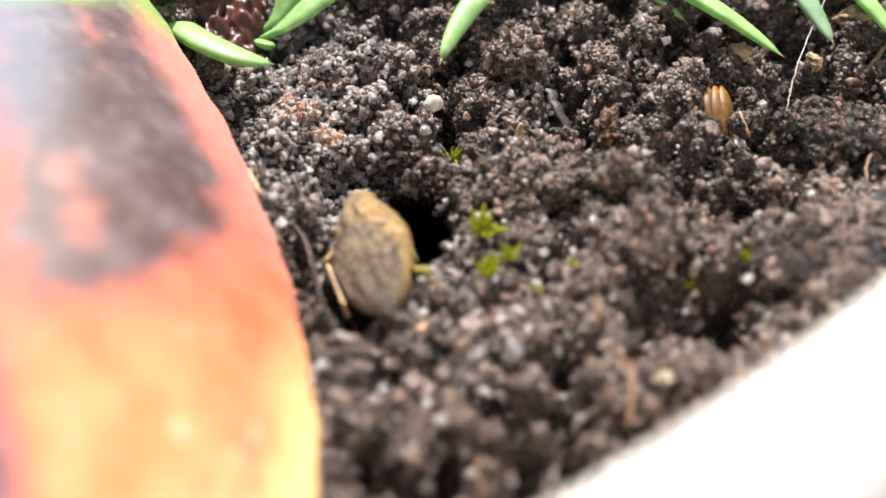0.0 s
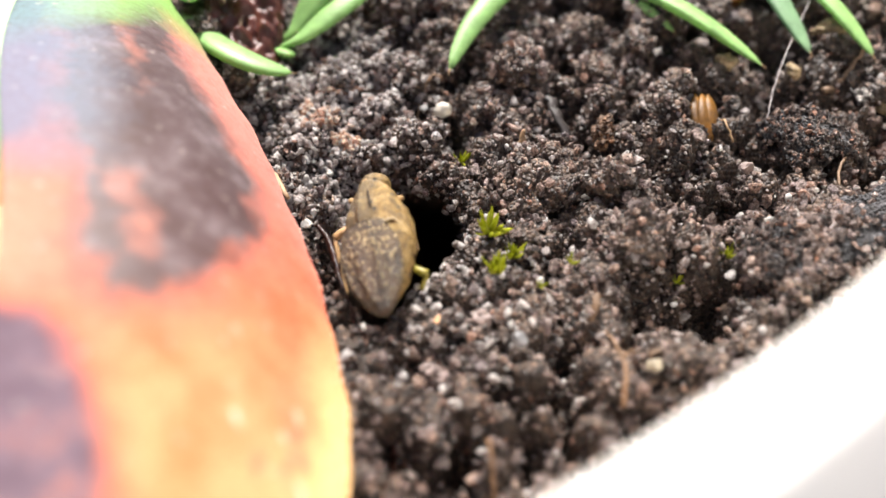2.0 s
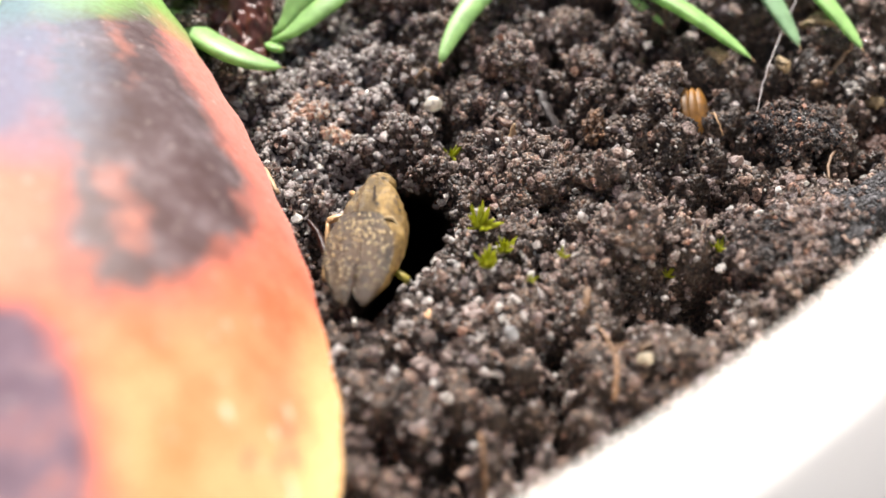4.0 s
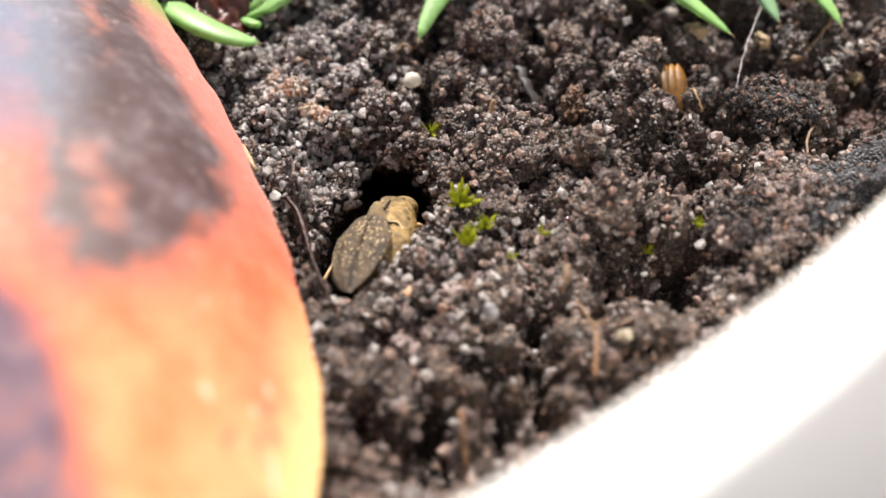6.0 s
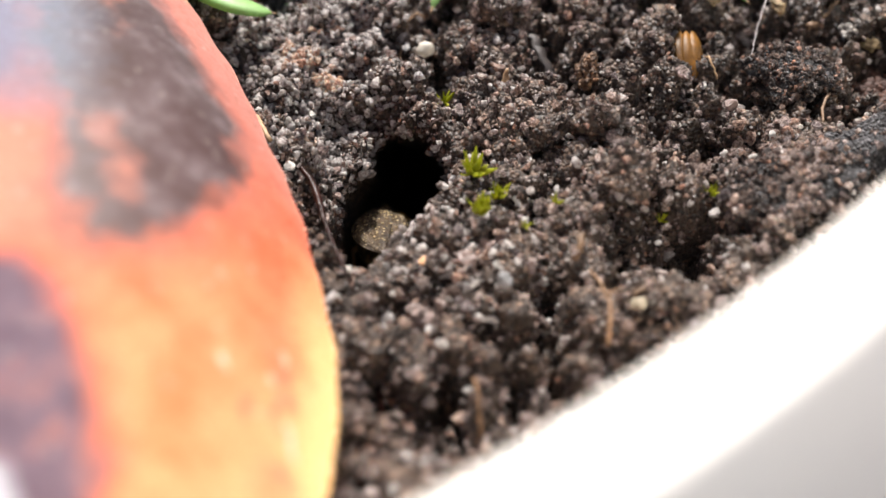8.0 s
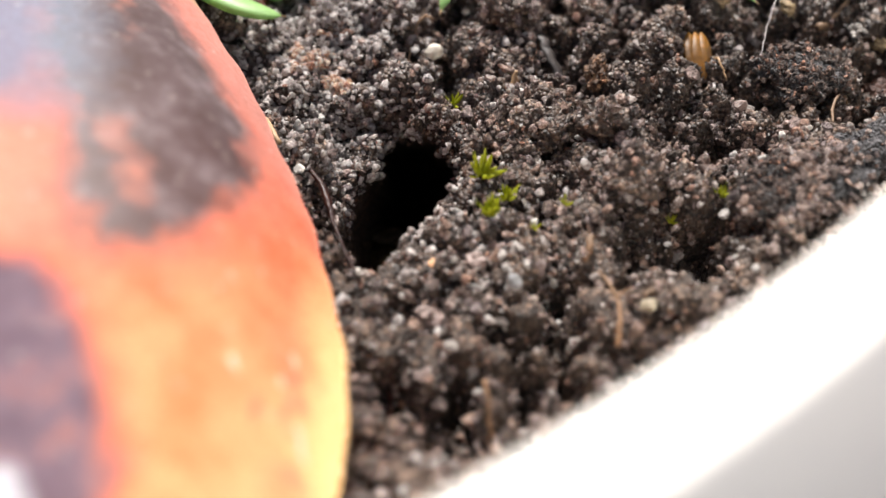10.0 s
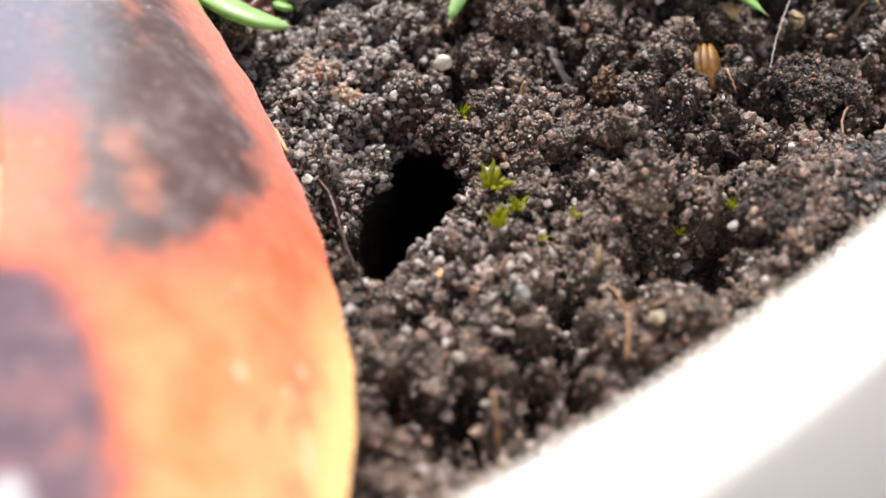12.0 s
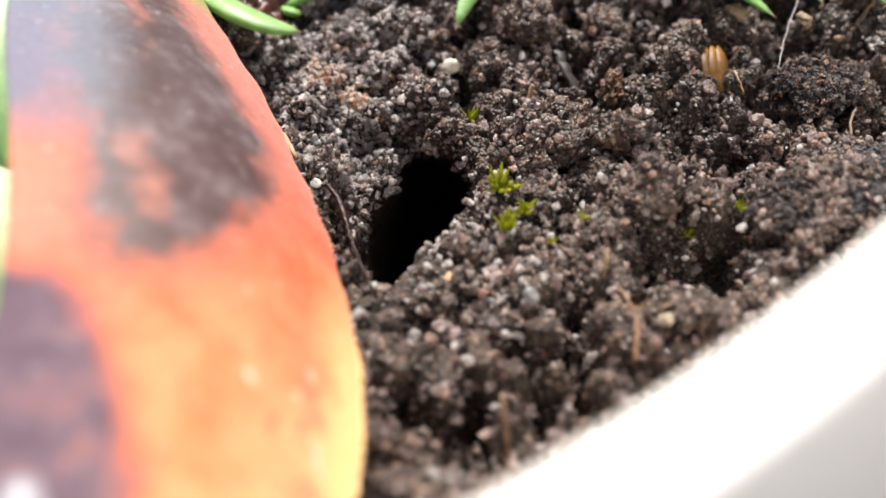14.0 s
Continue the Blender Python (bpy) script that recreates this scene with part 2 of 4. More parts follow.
def body_material():
    """Ochre skin, darker and duller from the midline to one side, with rows of dark pits."""
    m, nt, p = material("insect_body")
    tc = nt.nodes.new("ShaderNodeTexCoord")
    sep = nt.nodes.new("ShaderNodeSeparateXYZ")
    nt.links.new(tc.outputs["Object"], sep.inputs[0])
    vor = node(nt, "TexVoronoi", Scale=1000.0, Randomness=0.6)
    nt.links.new(tc.outputs["Object"], vor.inputs["Vector"])
    base = ramp(nt, noisy(nt, 1600, 6, 0.7), [(0.36, (0.085, 0.048, 0.012)), (0.5, (0.22, 0.134, 0.036)), (0.66, (0.40, 0.265, 0.092))]).outputs[0]
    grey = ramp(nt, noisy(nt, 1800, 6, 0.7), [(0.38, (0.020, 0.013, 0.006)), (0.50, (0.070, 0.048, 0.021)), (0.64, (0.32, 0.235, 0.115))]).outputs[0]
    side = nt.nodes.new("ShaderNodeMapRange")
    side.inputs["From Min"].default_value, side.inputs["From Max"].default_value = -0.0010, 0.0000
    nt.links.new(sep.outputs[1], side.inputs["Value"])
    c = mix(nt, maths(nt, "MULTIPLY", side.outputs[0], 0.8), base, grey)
    spot = ramp(nt, vor.outputs["Distance"], [(0.12, (1, 1, 1)), (0.19, (0, 0, 0))]).outputs[0]
    c = mix(nt, maths(nt, "MULTIPLY", spot, 0.9), c, (0.015, 0.010, 0.005))
    nt.links.new(c, p.inputs["Base Color"])
    p.inputs["Roughness"].default_value = 0.42
    bumped(nt, p, noisy(nt, 3600, 5, 0.7), 0.9, 0.00022)
    return m


SOIL = earth_material("soil", (0.014, 0.009, 0.0065), (0.095, 0.064, 0.046), 0.5)
CLOD = earth_material("clod", (0.020, 0.013, 0.009), (0.125, 0.086, 0.063), 0.5)
SLATE = earth_material("grey_clod", (0.009, 0.009, 0.0105), (0.040, 0.040, 0.045), 0.6, 800, 5200, 0.9)
LICHEN = earth_material("pale_crust", (0.16, 0.155, 0.15), (0.46, 0.44, 0.41), 0.8, 1600)
SAND = grain_material("sand", [(0.0, (0.060, 0.039, 0.030)), (0.14, (0.25, 0.190, 0.160)), (0.28, (0.105, 0.071, 0.055)), (0.42, (0.42, 0.338, 0.297)), (0.54, (0.20, 0.168, 0.162)), (0.66, (0.46, 0.332, 0.258)),
                               (0.76, (0.24, 0.158, 0.115)), (0.86, (0.60, 0.51, 0.457)), (0.94, (0.38, 0.225, 0.156)), (1.0, (0.78, 0.71, 0.65))], 0.19, 1.0, 0.08, 0.34)
HUMUS = grain_material("humus", [(0.0, (0.014, 0.008, 0.006)), (0.5, (0.045, 0.028, 0.021)), (0.85, (0.105, 0.066, 0.047)), (1.0, (0.21, 0.10, 0.058))], 0.30, 0.6)
# pale dug sand, with sunlit sparkle and haze put into its colour
BRIGHTENED_SPOIL = grain_material("brightened_spoil_sand", [(0.0, (0.27, 0.24, 0.215)), (0.5, (0.56, 0.51, 0.465)), (0.85, (0.70, 0.65, 0.60)), (1.0, (0.78, 0.74, 0.70))], 0.28, 0.5, 0.0, 0.4, 0.95)
BRICKGRAIN = grain_material("brick_grains", [(0.0, (0.46, 0.25, 0.16)), (0.5, (0.74, 0.47, 0.34)), (1.0, (0.84, 0.66, 0.54))], 0.35, 0.3, 0.0, 0.3, 0.8)
QUARTZ = grain_material("quartz", [(0.0, (0.26, 0.24, 0.22)), (1.0, (0.56, 0.54, 0.51))], 0.5, 0.1, 0.0, 0.3)
POT = plain("white_glaze", (0.80, 0.775, 0.73), 0.32, 0.03, 60, 0, 0.05)
PAVING = plain("paving", (0.50, 0.46, 0.41), 0.8, 0.2, 30, 0, 0.3)
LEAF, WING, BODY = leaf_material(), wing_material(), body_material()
GREEN = plain("blade_green", (0.27, 0.48, 0.16), 0.45, 0.22, 900, 0.38, 0.25)
BLUEGREEN = plain("blade_bluegreen", (0.20, 0.34, 0.19), 0.36, 0.2, 900, 0.25, 0.25)
MOSS = plain("moss", (0.42, 0.45, 0.03), 0.28, 0.25, 2500, 0.5, 0.2)
DEAD = plain("dead_leaf", (0.085, 0.024, 0.016), 0.36, 0.6, 900, 0.12, 1.0)
HUSK = plain("husk", (0.19, 0.082, 0.008), 0.5, 0.6, 900, 0.35, 0.5)
ROOT = plain("root", (0.020, 0.006, 0.004), 0.30, 0.5, 1500, 0, 0.5, 0.0)
ROOT.node_tree.nodes["Principled BSDF"].inputs["Specular IOR Level"].default_value = 0.15
PIT = plain("pit", (0.030, 0.017, 0.009), 0.9, 0.4, 1500, 0, 0.5)
STRAW = plain("straw", (0.34, 0.22, 0.12), 0.55, 0.35, 1500, 0.1, 0.4)
GREYWOOD = plain("weathered_wood", (0.030, 0.024, 0.022), 0.55, 0.4, 1200, 0, 0.8)
RUSTY = plain("dry_root", (0.22, 0.125, 0.065), 0.6, 0.4, 1500, 0.1, 0.5)
BUFF = plain("buff_crumb", (0.27, 0.20, 0.11), 0.7, 0.5, 1300, 0.05, 0.8)
TWIG = plain("twig", (0.15, 0.09, 0.05), 0.6, 0.4, 1200, 0, 0.6)
THREAD = plain("thread", (0.27, 0.25, 0.25), 0.4, 0.2, 2000, 0, 0.2)
LEG = plain("leg", (0.40, 0.25, 0.12), 0.35, 0.3, 1500, 0.1, 0.3)
COLLAR = plain("collar", (0.34, 0.26, 0.14), 0.4, 0.3, 1500, 0.1, 0.4)
EYE = plain("eye", (0.02, 0.012, 0.01), 0.12, 0.2, 1500, 0, 0)
CLAW = plain("claw", (0.30, 0.26, 0.04), 0.35, 0.3, 1500, 0.2, 0.3)


# ---- builders (millimetres in, metres out) ----
def mesh_of(name, verts, faces, mat, smooth=True):
    me = bpy.data.meshes.new(name)
    me.from_pydata((np.asarray(verts, float) * MM).tolist(), [], [tuple(int(i) for i in f) for f in faces])
    me.materials.append(mat)
    me.polygons.foreach_set("use_smooth", [smooth] * len(me.polygons))
    me.update()
    return me


def thing(name, label, category, at=(0, 0, 0), group=""):
    e = new(name)
    e.empty_display_size = 0.002
    e.location = Vector(at) * MM
    return tagged(e, label, category, group)


def part(name, me, parent, label="", m=None):
    ob = new(name, me)
    ob.parent = parent
    if m is not None:
        ob.matrix_basis = m
    return tagged(ob, label)


def bezier(points, s):
    n, s = len(points) - 1, np.asarray(s, float)[:, None]
    return sum(math.comb(n, k) * s ** k * (1 - s) ** (n - k) * np.asarray(p, float) for k, p in enumerate(points))


def tube(points, radius, rings=16, sides=8, flat=1.0, profile=None, side=None, crease=0.0, wobble=0.0, seed=0):
    """A swept stalk: radius scaled by profile(s), flattened across side, with an optional channel along its top."""
    s = np.linspace(0, 1, rings)
    c = bezier(points, s)
    rng = np.random.RandomState(seed)
    if wobble:
        c[1:-1] += rng.normal(0, wobble, (rings - 2, 3))
    d = np.gradient(c, axis=0)
    d /= np.linalg.norm(d, axis=1, keepdims=True)
    ref = np.array(side if side is not None else (0.3, 0.2, 1.0), float)
    a = np.cross(d, ref)
    a /= np.linalg.norm(a, axis=1, keepdims=True)
    b = np.cross(a, d)
    v = []
    for i in range(rings):
        r = radius * (profile(s[i]) if profile else 1.0)
        for k in range(sides):
            t = 2 * math.pi * k / sides
            up = math.sin(t) * flat
            if crease and math.sin(t) > 0:
                up -= crease * math.sin(t) * flat * 1.6
            v.append(c[i] + a[i] * r * math.cos(t) + b[i] * r * up)
    f = [(i * sides + k, i * sides + (k + 1) % sides, (i + 1) * sides + (k + 1) % sides, (i + 1) * sides + k) for i in range(rings - 1) for k in range(sides)]
    f += [tuple(range(sides))[::-1], tuple(range((rings - 1) * sides, rings * sides))]
    return v, f


def ico(level):
    bm = bmesh.new()
    bmesh.ops.create_icosphere(bm, subdivisions=level, radius=1.0)
    v = np.array([x.co[:] for x in bm.verts])
    f = np.array([[x.index for x in y.verts] for y in bm.faces])
    bm.free()
    return v, f


def hashed(ix, iy, k):
    h = (ix.astype(np.int64) * 374761393 + iy.astype(np.int64) * 668265263 + k * 974711) & 0x7FFFFFFF
    h = ((h ^ (h >> 13)) * 1274126177) & 0x7FFFFFFF
    return ((h ^ (h >> 16)) & 0xFFFFF) / float(0xFFFFF)


def smooth_noise(x, y, k=0):
    ix, iy = np.floor(x), np.floor(y)
    fx, fy = x - ix, y - iy
    fx, fy = fx * fx * (3 - 2 * fx), fy * fy * (3 - 2 * fy)
    a, b, c, d = (hashed(ix + i, iy + j, k) for j in (0, 1) for i in (0, 1))
    return (a * (1 - fx) + b * fx) * (1 - fy) + (c * (1 - fx) + d * fx) * fy - 0.5


def cells(x, y, k=0):
    """Distance to the nearest and second nearest of scattered seeds, and the nearest one's own random value."""
    ix, iy = np.floor(x), np.floor(y)
    best, second, own = np.full(x.shape, 9.0), np.full(x.shape, 9.0), np.zeros(x.shape)
    for i in (-1, 0, 1):
        for j in (-1, 0, 1):
            cx, cy = ix + i, iy + j
            d = np.hypot(cx + hashed(cx, cy, k) - x, cy + hashed(cx, cy, k + 1) - y)
            near = d < best
            second = np.where(near, best, np.minimum(second, d))
            own = np.where(near, hashed(cx, cy, k + 2), own)
            best = np.where(near, d, best)
    return best, second, own


POT_X, POT_Y, POT_R, RIM_Z = -45.8, 52.6, 90.6, 21.5
BURROW = [(-3.4, 10.2), (-4.9, 8.9), (-5.5, 6.4), (-6.9, 4.3), (-7.3, 2.2), (-6.9, -0.5), (-6.1, -2.4), (-4.6, -2.8), (-3.6, -1.4), (-2.4, 0.7), (-1.1, 2.5), (0.1, 4.0), (0.2, 6.9), (-1.7, 9.2)]


# hollows between the crumbs: place, half widths and depth
HOLLOWS = [(8.2, -8.0, 1.5, 0.8, 3.2), (0.6, -9.4, 1.4, 0.9, 3.4), (5.0, -4.0, 1.1, 0.7, 2.4), (9.6, -1.6, 1.0, 0.6, 2.4), (16.0, 7.0, 3.4, 1.1, 3.0), (13.2, -1.3, 2.5, 1.1, 3.6), (5.9, -6.5, 1.7, 1.1, 4.4), (2.5, -6.9, 1.5, 1.2, 4.2), (-0.3, -12.2, 1.5, 1.8, 4.8), (-2.5, -5.0, 1.2, 1.3, 4.0),
           (-3.6, -10.2, 1.2, 1.4, 4.4), (3.4, -10.2, 1.0, 0.9, 3.2), (6.6, -10.4, 1.0, 0.8, 2.8), (6.4, 15.9, 1.3, 1.8, 2.4), (1.2, 20.4, 1.6, 1.0, 2.2), (12.9, 9.6, 2.4, 0.8, 2.4), (20.9, 1.8, 2.6, 1.4, 3.2),
           (28.5, 13.8, 2.4, 2.0, 2.8), (0.6, -4.6, 1.2, 1.0, 2.2), (10.6, -9.4, 2.0, 1.0, 3.2), (-0.6, 14.4, 0.9, 2.4, 3.2), (22.5, 21.5, 1.8, 1.5, 2.2), (9.6, 11.4, 1.4, 0.9, 2.0), (-5.8, 13.6, 1.6, 0.7, 1.6), (10.0, 9.7, 1.6, 0.8, 2.4), (17.2, 16.6, 0.8, 1.5, 2.2)]


def inside(x, y, outline):
    """Signed distance to an outline, above zero within it."""
    best, within = np.full(x.shape, 9.0), np.zeros(x.shape, bool)
    for (ax, ay), (bx, by) in zip(outline, outline[1:] + outline[:1]):
        dx, dy = bx - ax, by - ay
        k = np.clip(((x - ax) * dx + (y - ay) * dy) / (dx * dx + dy * dy), 0, 1)
        best = np.minimum(best, np.hypot(x - ax - k * dx, y - ay - k * dy))
        within ^= ((ay > y) != (by > y)) & (x < dx * (y - ay) / (dy if dy else 1e-9) + ax)
    return np.where(within, best, -best)


def soil_height(x, y):
    h = 1.6 * smooth_noise(x / 13 + 3.1, y / 13 + 7.7, 5) + 0.9 * smooth_noise(x / 6, y / 6, 9)
    wx, wy = x + 0.9 * smooth_noise(x / 2.1, y / 2.1, 21), y + 0.9 * smooth_noise(x / 2.1, y / 2.1, 22)
    a, b, own = cells(wx / 7.5, wy / 6.0, 71)
    far = np.clip((y - 11) / 9, 0, 1)
    h += (0.4 + 1.6 * own) * np.clip(1 - (a / 0.66) ** 2, -0.6, 1) - (2.0 - 0.7 * far) * np.exp(-((b - a) / 0.085) ** 2)
    ux, uy = x + 1.1 * smooth_noise(x / 1.9, y / 1.9, 25), y + 1.1 * smooth_noise(x / 1.9, y / 1.9, 26)
    for px, py, rx, ry, deep in HOLLOWS:
        wide = 1.3 if py < 0 else 1.0
        h -= deep * np.exp(-((((ux - px) / (rx * wide)) ** 2 + ((uy - py) / (ry * wide)) ** 2) ** 2.6))
    a, b, own = cells(wx / 3.4, wy / 3.4, 31)
    h += (0.6 + 1.3 * own) * np.clip(1 - (a / 0.62) ** 2, -0.5, 1) - 1.9 * np.exp(-((b - a) / 0.12) ** 2)
    a, b, own = cells(wx / 1.45, wy / 1.45, 41)
    h += 0.55 * (0.4 + own) * np.clip(1 - (a / 0.6) ** 2, -0.4, 1) - 0.55 * np.exp(-((b - a) / 0.13) ** 2)
    a, b, own = cells(x / 0.62, y / 0.62, 51)
    h += 0.17 * (0.4 + own) * np.clip(1 - (a / 0.6) ** 2, -0.4, 1)
    cap = 1.0 + 1.9 * np.clip((y + 3) / 8, 0, 1)
    h = np.where(h > 0, cap * np.tanh(h / cap), h)          # crumbled flat on top
    lee = np.exp(-np.clip(((x + 9.2 + 0.15 * (y - 12)) / 4.4) ** 2 + ((y - 12.5) / 7.0) ** 2, 0, 9) ** 1.5)
    h = h * (1 - 0.55 * lee) + 0.3 * lee                   # loose spoil evens the ground along the leaf
    for px, py in ((1.7, 3.9), (2.1, 0.6), (3.1, 2.3), (6.5, 1.4), (4.7, 0.2), (13.0, 1.6), (16.0, 2.8), (-1.3, 15.4), (9.4, 12.9), (28.0, 17.6), (29.3, 16.9), (18.2, 9.9), (16.3, 14.5)):          # firm ground under moss and pebbles
        k = np.exp(-(((x - px) ** 2 + (y - py) ** 2) / 0.5) ** 2)
        h = h * (1 - k) + (0.8 + 0.4 * (h - 0.8)) * k
    # the burrow: a slope down from the back of one side, then a steep shaft
    d = inside(x, y, BURROW) + 0.9 * smooth_noise(x / 1.3, y / 1.3, 61) + 0.5 * smooth_noise(x / 0.6, y / 0.6, 62)
    lip = np.clip(1 + d / 2.4, 0, 1)
    h = h * (1 - 0.7 * lip) + 0.25 * lip
    h -= 2.6 * np.exp(-(((x + 7.3) / 2.0) ** 2 + ((y - 7.6) / 2.9) ** 2) ** 1.4)
    h -= 2.4 * np.exp(-(((x + 6.0) / 2.4) ** 2 + ((y - 9.9) / 0.75) ** 2) ** 1.4)
    k = np.clip((d + 0.15) / 1.5, 0, 1)
    h = h - 26 * (k * k * (3 - 2 * k))
    return h


def lathe(profile, steps, cx, cy):
    v, f, n = [], [], len(profile)
    for i in range(steps):
        a = 2 * math.pi * i / steps
        v += [(cx + r * math.cos(a), cy + r * math.sin(a), z) for r, z in profile]
    for i in range(steps):
        j = (i + 1) % steps
        f += [(i * n + k, j * n + k, j * n + k + 1, i * n + k + 1) for k in range(n - 1)]
    return v, f


# ---- the setting ----
ground = new("ground", mesh_of("ground", [(-2e5, -2e5, -96), (2e5, -2e5, -96), (2e5, 2e5, -96), (-2e5, 2e5, -96)], [(0, 1, 2, 3)], PAVING))
tagged(ground, "grey paved ground below the flower pot", "ground", kind="structure")

pot = thing("flower_pot", "round white glazed flower pot filled with dark soil", "flower pot", (POT_X, POT_Y, -96))


def build_pot():
    r = POT_R
    rim = [(r - 0.5, RIM_Z - 9), (r - 0.35, RIM_Z - 2.0)]
    rim += [(r + 1.0 - 1.3 * math.cos(a), RIM_Z - 1.3 + 1.3 * math.sin(a)) for a in np.linspace(0.1, 1.5, 7)]
    rim += [(r + 2.9 + 0.6 * math.sin(a), RIM_Z - 0.6 + 0.6 * math.cos(a)) for a in np.linspace(0.05, 0.75, 6)]
    rim += [(r + 10.6, RIM_Z - 7.0), (r + 11.2, RIM_Z - 8.4), (r + 10.6, RIM_Z - 11.6), (r + 3.0, RIM_Z - 13.5)]
    v, f = lathe(rim, 256, 0, 0)
    part("rim", mesh_of("rim", [(x, y, z + 96) for x, y, z in v], f, POT), pot)
    wall = [(r - 0.6, RIM_Z - 9), (r - 4, -60), (r - 8, -90), (0.1, -91), (0.1, -96), (r - 10, -96), (r - 6, -94), (r + 0.5, -40), (r + 3.0, RIM_Z - 13.5)]
    v, f = lathe(wall, 192, 0, 0)
    part("wall", mesh_of("pot_wall", [(x, y, z + 96) for x, y, z in v], f, POT), pot)


build_pot()


def graded(lo, hi, step, far_lo, far_hi):
    a = list(np.arange(lo, hi + 1e-6, step))
    s, x = step, lo
    while x > far_lo:
        s = min(s * 1.35, 7)
        x -= s
        a.insert(0, x)
    s, x = step, hi
    while x < far_hi:
        s = min(s * 1.35, 7)
        x += s
        a.append(x)
    return np.array(a)


def build_soil():
    xs, ys = graded(-31, 37, 0.24, POT_X - 112, POT_X + 112), graded(-24, 38, 0.24, POT_Y - 112, POT_Y + 112)
    X, Y = np.meshgrid(xs, ys)
    Z = soil_height(X, Y)
    back = np.clip((Y + 0.7 * (X + 4.4) - 2.0) / 5.0, 0, 1) * (inside(X, Y, BURROW) > -1.5)
    Y = Y + 0.85 * back * np.clip(-1.0 - Z, 0, 14)          # the burrow runs in under its far edge
    n, v = len(xs), np.stack([X, Y, Z], -1).reshape(-1, 3)
    i, j = np.meshgrid(np.arange(n - 1), np.arange(len(ys) - 1))
    a = (j * n + i).ravel()
    f = np.stack([a, a + 1, a + n + 1, a + n], 1)
    keep = (np.hypot(v[:, 0] - POT_X, v[:, 1] - POT_Y) < POT_R - 0.2)[f].all(1)
    ob = new("soil", mesh_of("soil", v, f[keep], SOIL))
    tagged(ob, "dark crumbly potting soil with an insect's burrow in it", "soil", kind="structure")
    tri = np.concatenate([f[keep][:, [0, 1, 2]], f[keep][:, [0, 2, 3]]])
    return v, tri


def in_bed(p):
    """The stretch of the bed that lies open between the leaf, the rim and the seedlings."""
    x, y = p[:, 0], p[:, 1]
    return (y > -19) & (y < 35) & (np.abs(x - 1) < 23.5 + 0.27 * (y + 16)) & (x > -12.5 - 0.33 * (y + 11)) & (np.hypot(x - POT_X, y - POT_Y) < POT_R - 0.8)


def scatter(name, mat, label, v, tri, count, lo, hi, level, seed, smooth, squash=0.65, power=1.6, where=None, floor=-2.6, chips=7):
    rng = np.random.RandomState(seed)
    A, B, C = v[tri[:, 0]], v[tri[:, 1]], v[tri[:, 2]]
    nrm = np.cross(B - A, C - A)
    area = np.linalg.norm(nrm, axis=1)
    mid = (A + B + C) / 3
    area = area * in_bed(mid) * (mid[:, 2] > floor)
    if where is not None:
        area = area * where(mid)
    pick = rng.choice(len(tri), count, p=area / area.sum())
    r1, r2 = np.sqrt(rng.rand(count, 1)), rng.rand(count, 1)
    P = A[pick] * (1 - r1) + B[pick] * r1 * (1 - r2) + C[pick] * r1 * r2
    N = nrm[pick] / (np.linalg.norm(nrm[pick], axis=1, keepdims=True) + 1e-12)
    size = lo + (hi - lo) * rng.rand(count) ** power
    bv, bf = ico(level)
    kinds = []
    for k in range(24):
        w = bv * (1 + rng.normal(0, 0.16, (len(bv), 1)))
        for _ in range(chips):                  # worn faces
            d = rng.normal(size=3)
            d /= np.linalg.norm(d)
            over = np.maximum(w @ d - rng.uniform(0.28, 0.8), 0)
            w = w - over[:, None] * d
        kinds.append(w * rng.uniform((squash, squash, squash), (1.35, 1.25, 1.2)))
    kinds = np.array(kinds)
    which = rng.randint(0, 24, count)
    q = rng.normal(size=(count, 4))
    q /= np.linalg.norm(q, axis=1, keepdims=True)
    w, x, y, z = q.T
    M = np.stack([1 - 2 * (y * y + z * z), 2 * (x * y - z * w), 2 * (x * z + y * w), 2 * (x * y + z * w), 1 - 2 * (x * x + z * z), 2 * (y * z - x * w),
                  2 * (x * z - y * w), 2 * (y * z + x * w), 1 - 2 * (x * x + y * y)], -1).reshape(-1, 3, 3)
    V = np.einsum("nij,nkj->nki", M, kinds[which]) * (size / 2)[:, None, None] + (P + N * (size * rng.uniform(0.12, 0.55, count))[:, None])[:, None]
    F = bf[None] + (np.arange(count) * len(bv))[:, None, None]
    V, F = V.reshape(-1, 3) * MM, F.reshape(-1, 3)
    me = bpy.data.meshes.new(name)
    me.vertices.add(len(V))
    me.vertices.foreach_set("co", V.ravel().astype(np.float32))
    me.loops.add(F.size)
    me.loops.foreach_set("vertex_index", F.ravel().astype(np.int32))
    me.polygons.add(len(F))
    me.polygons.foreach_set("loop_start", np.arange(0, F.size, 3, dtype=np.int32))
    me.polygons.foreach_set("use_smooth", np.full(len(F), smooth))
    me.update(calc_edges=True)
    me.materials.append(mat)
    ob = new(name, me)
    return tagged(ob, label, "soil grains", kind="stuff")


def lump(radii, seed, level=3, rough=0.22, detail=1.6):
    """A rough clod: a ball pushed in and out at two scales."""
    v, f = ico(level)
    noise_at = Vector((seed * 3.7, seed * 1.3, seed * 7.1))
    out = []
    for p in v:
        q = Vector(p)
        d = 1 + rough * noise.noise(q * detail + noise_at) * 1.6 + rough * 0.6 * noise.noise(q * detail * 3.1 + noise_at)
        out.append(np.array(p) * d * np.array(radii))
    return np.array(out), f


def turned(v, m):
    r = np.array(m.to_3x3())
    return v @ r.T


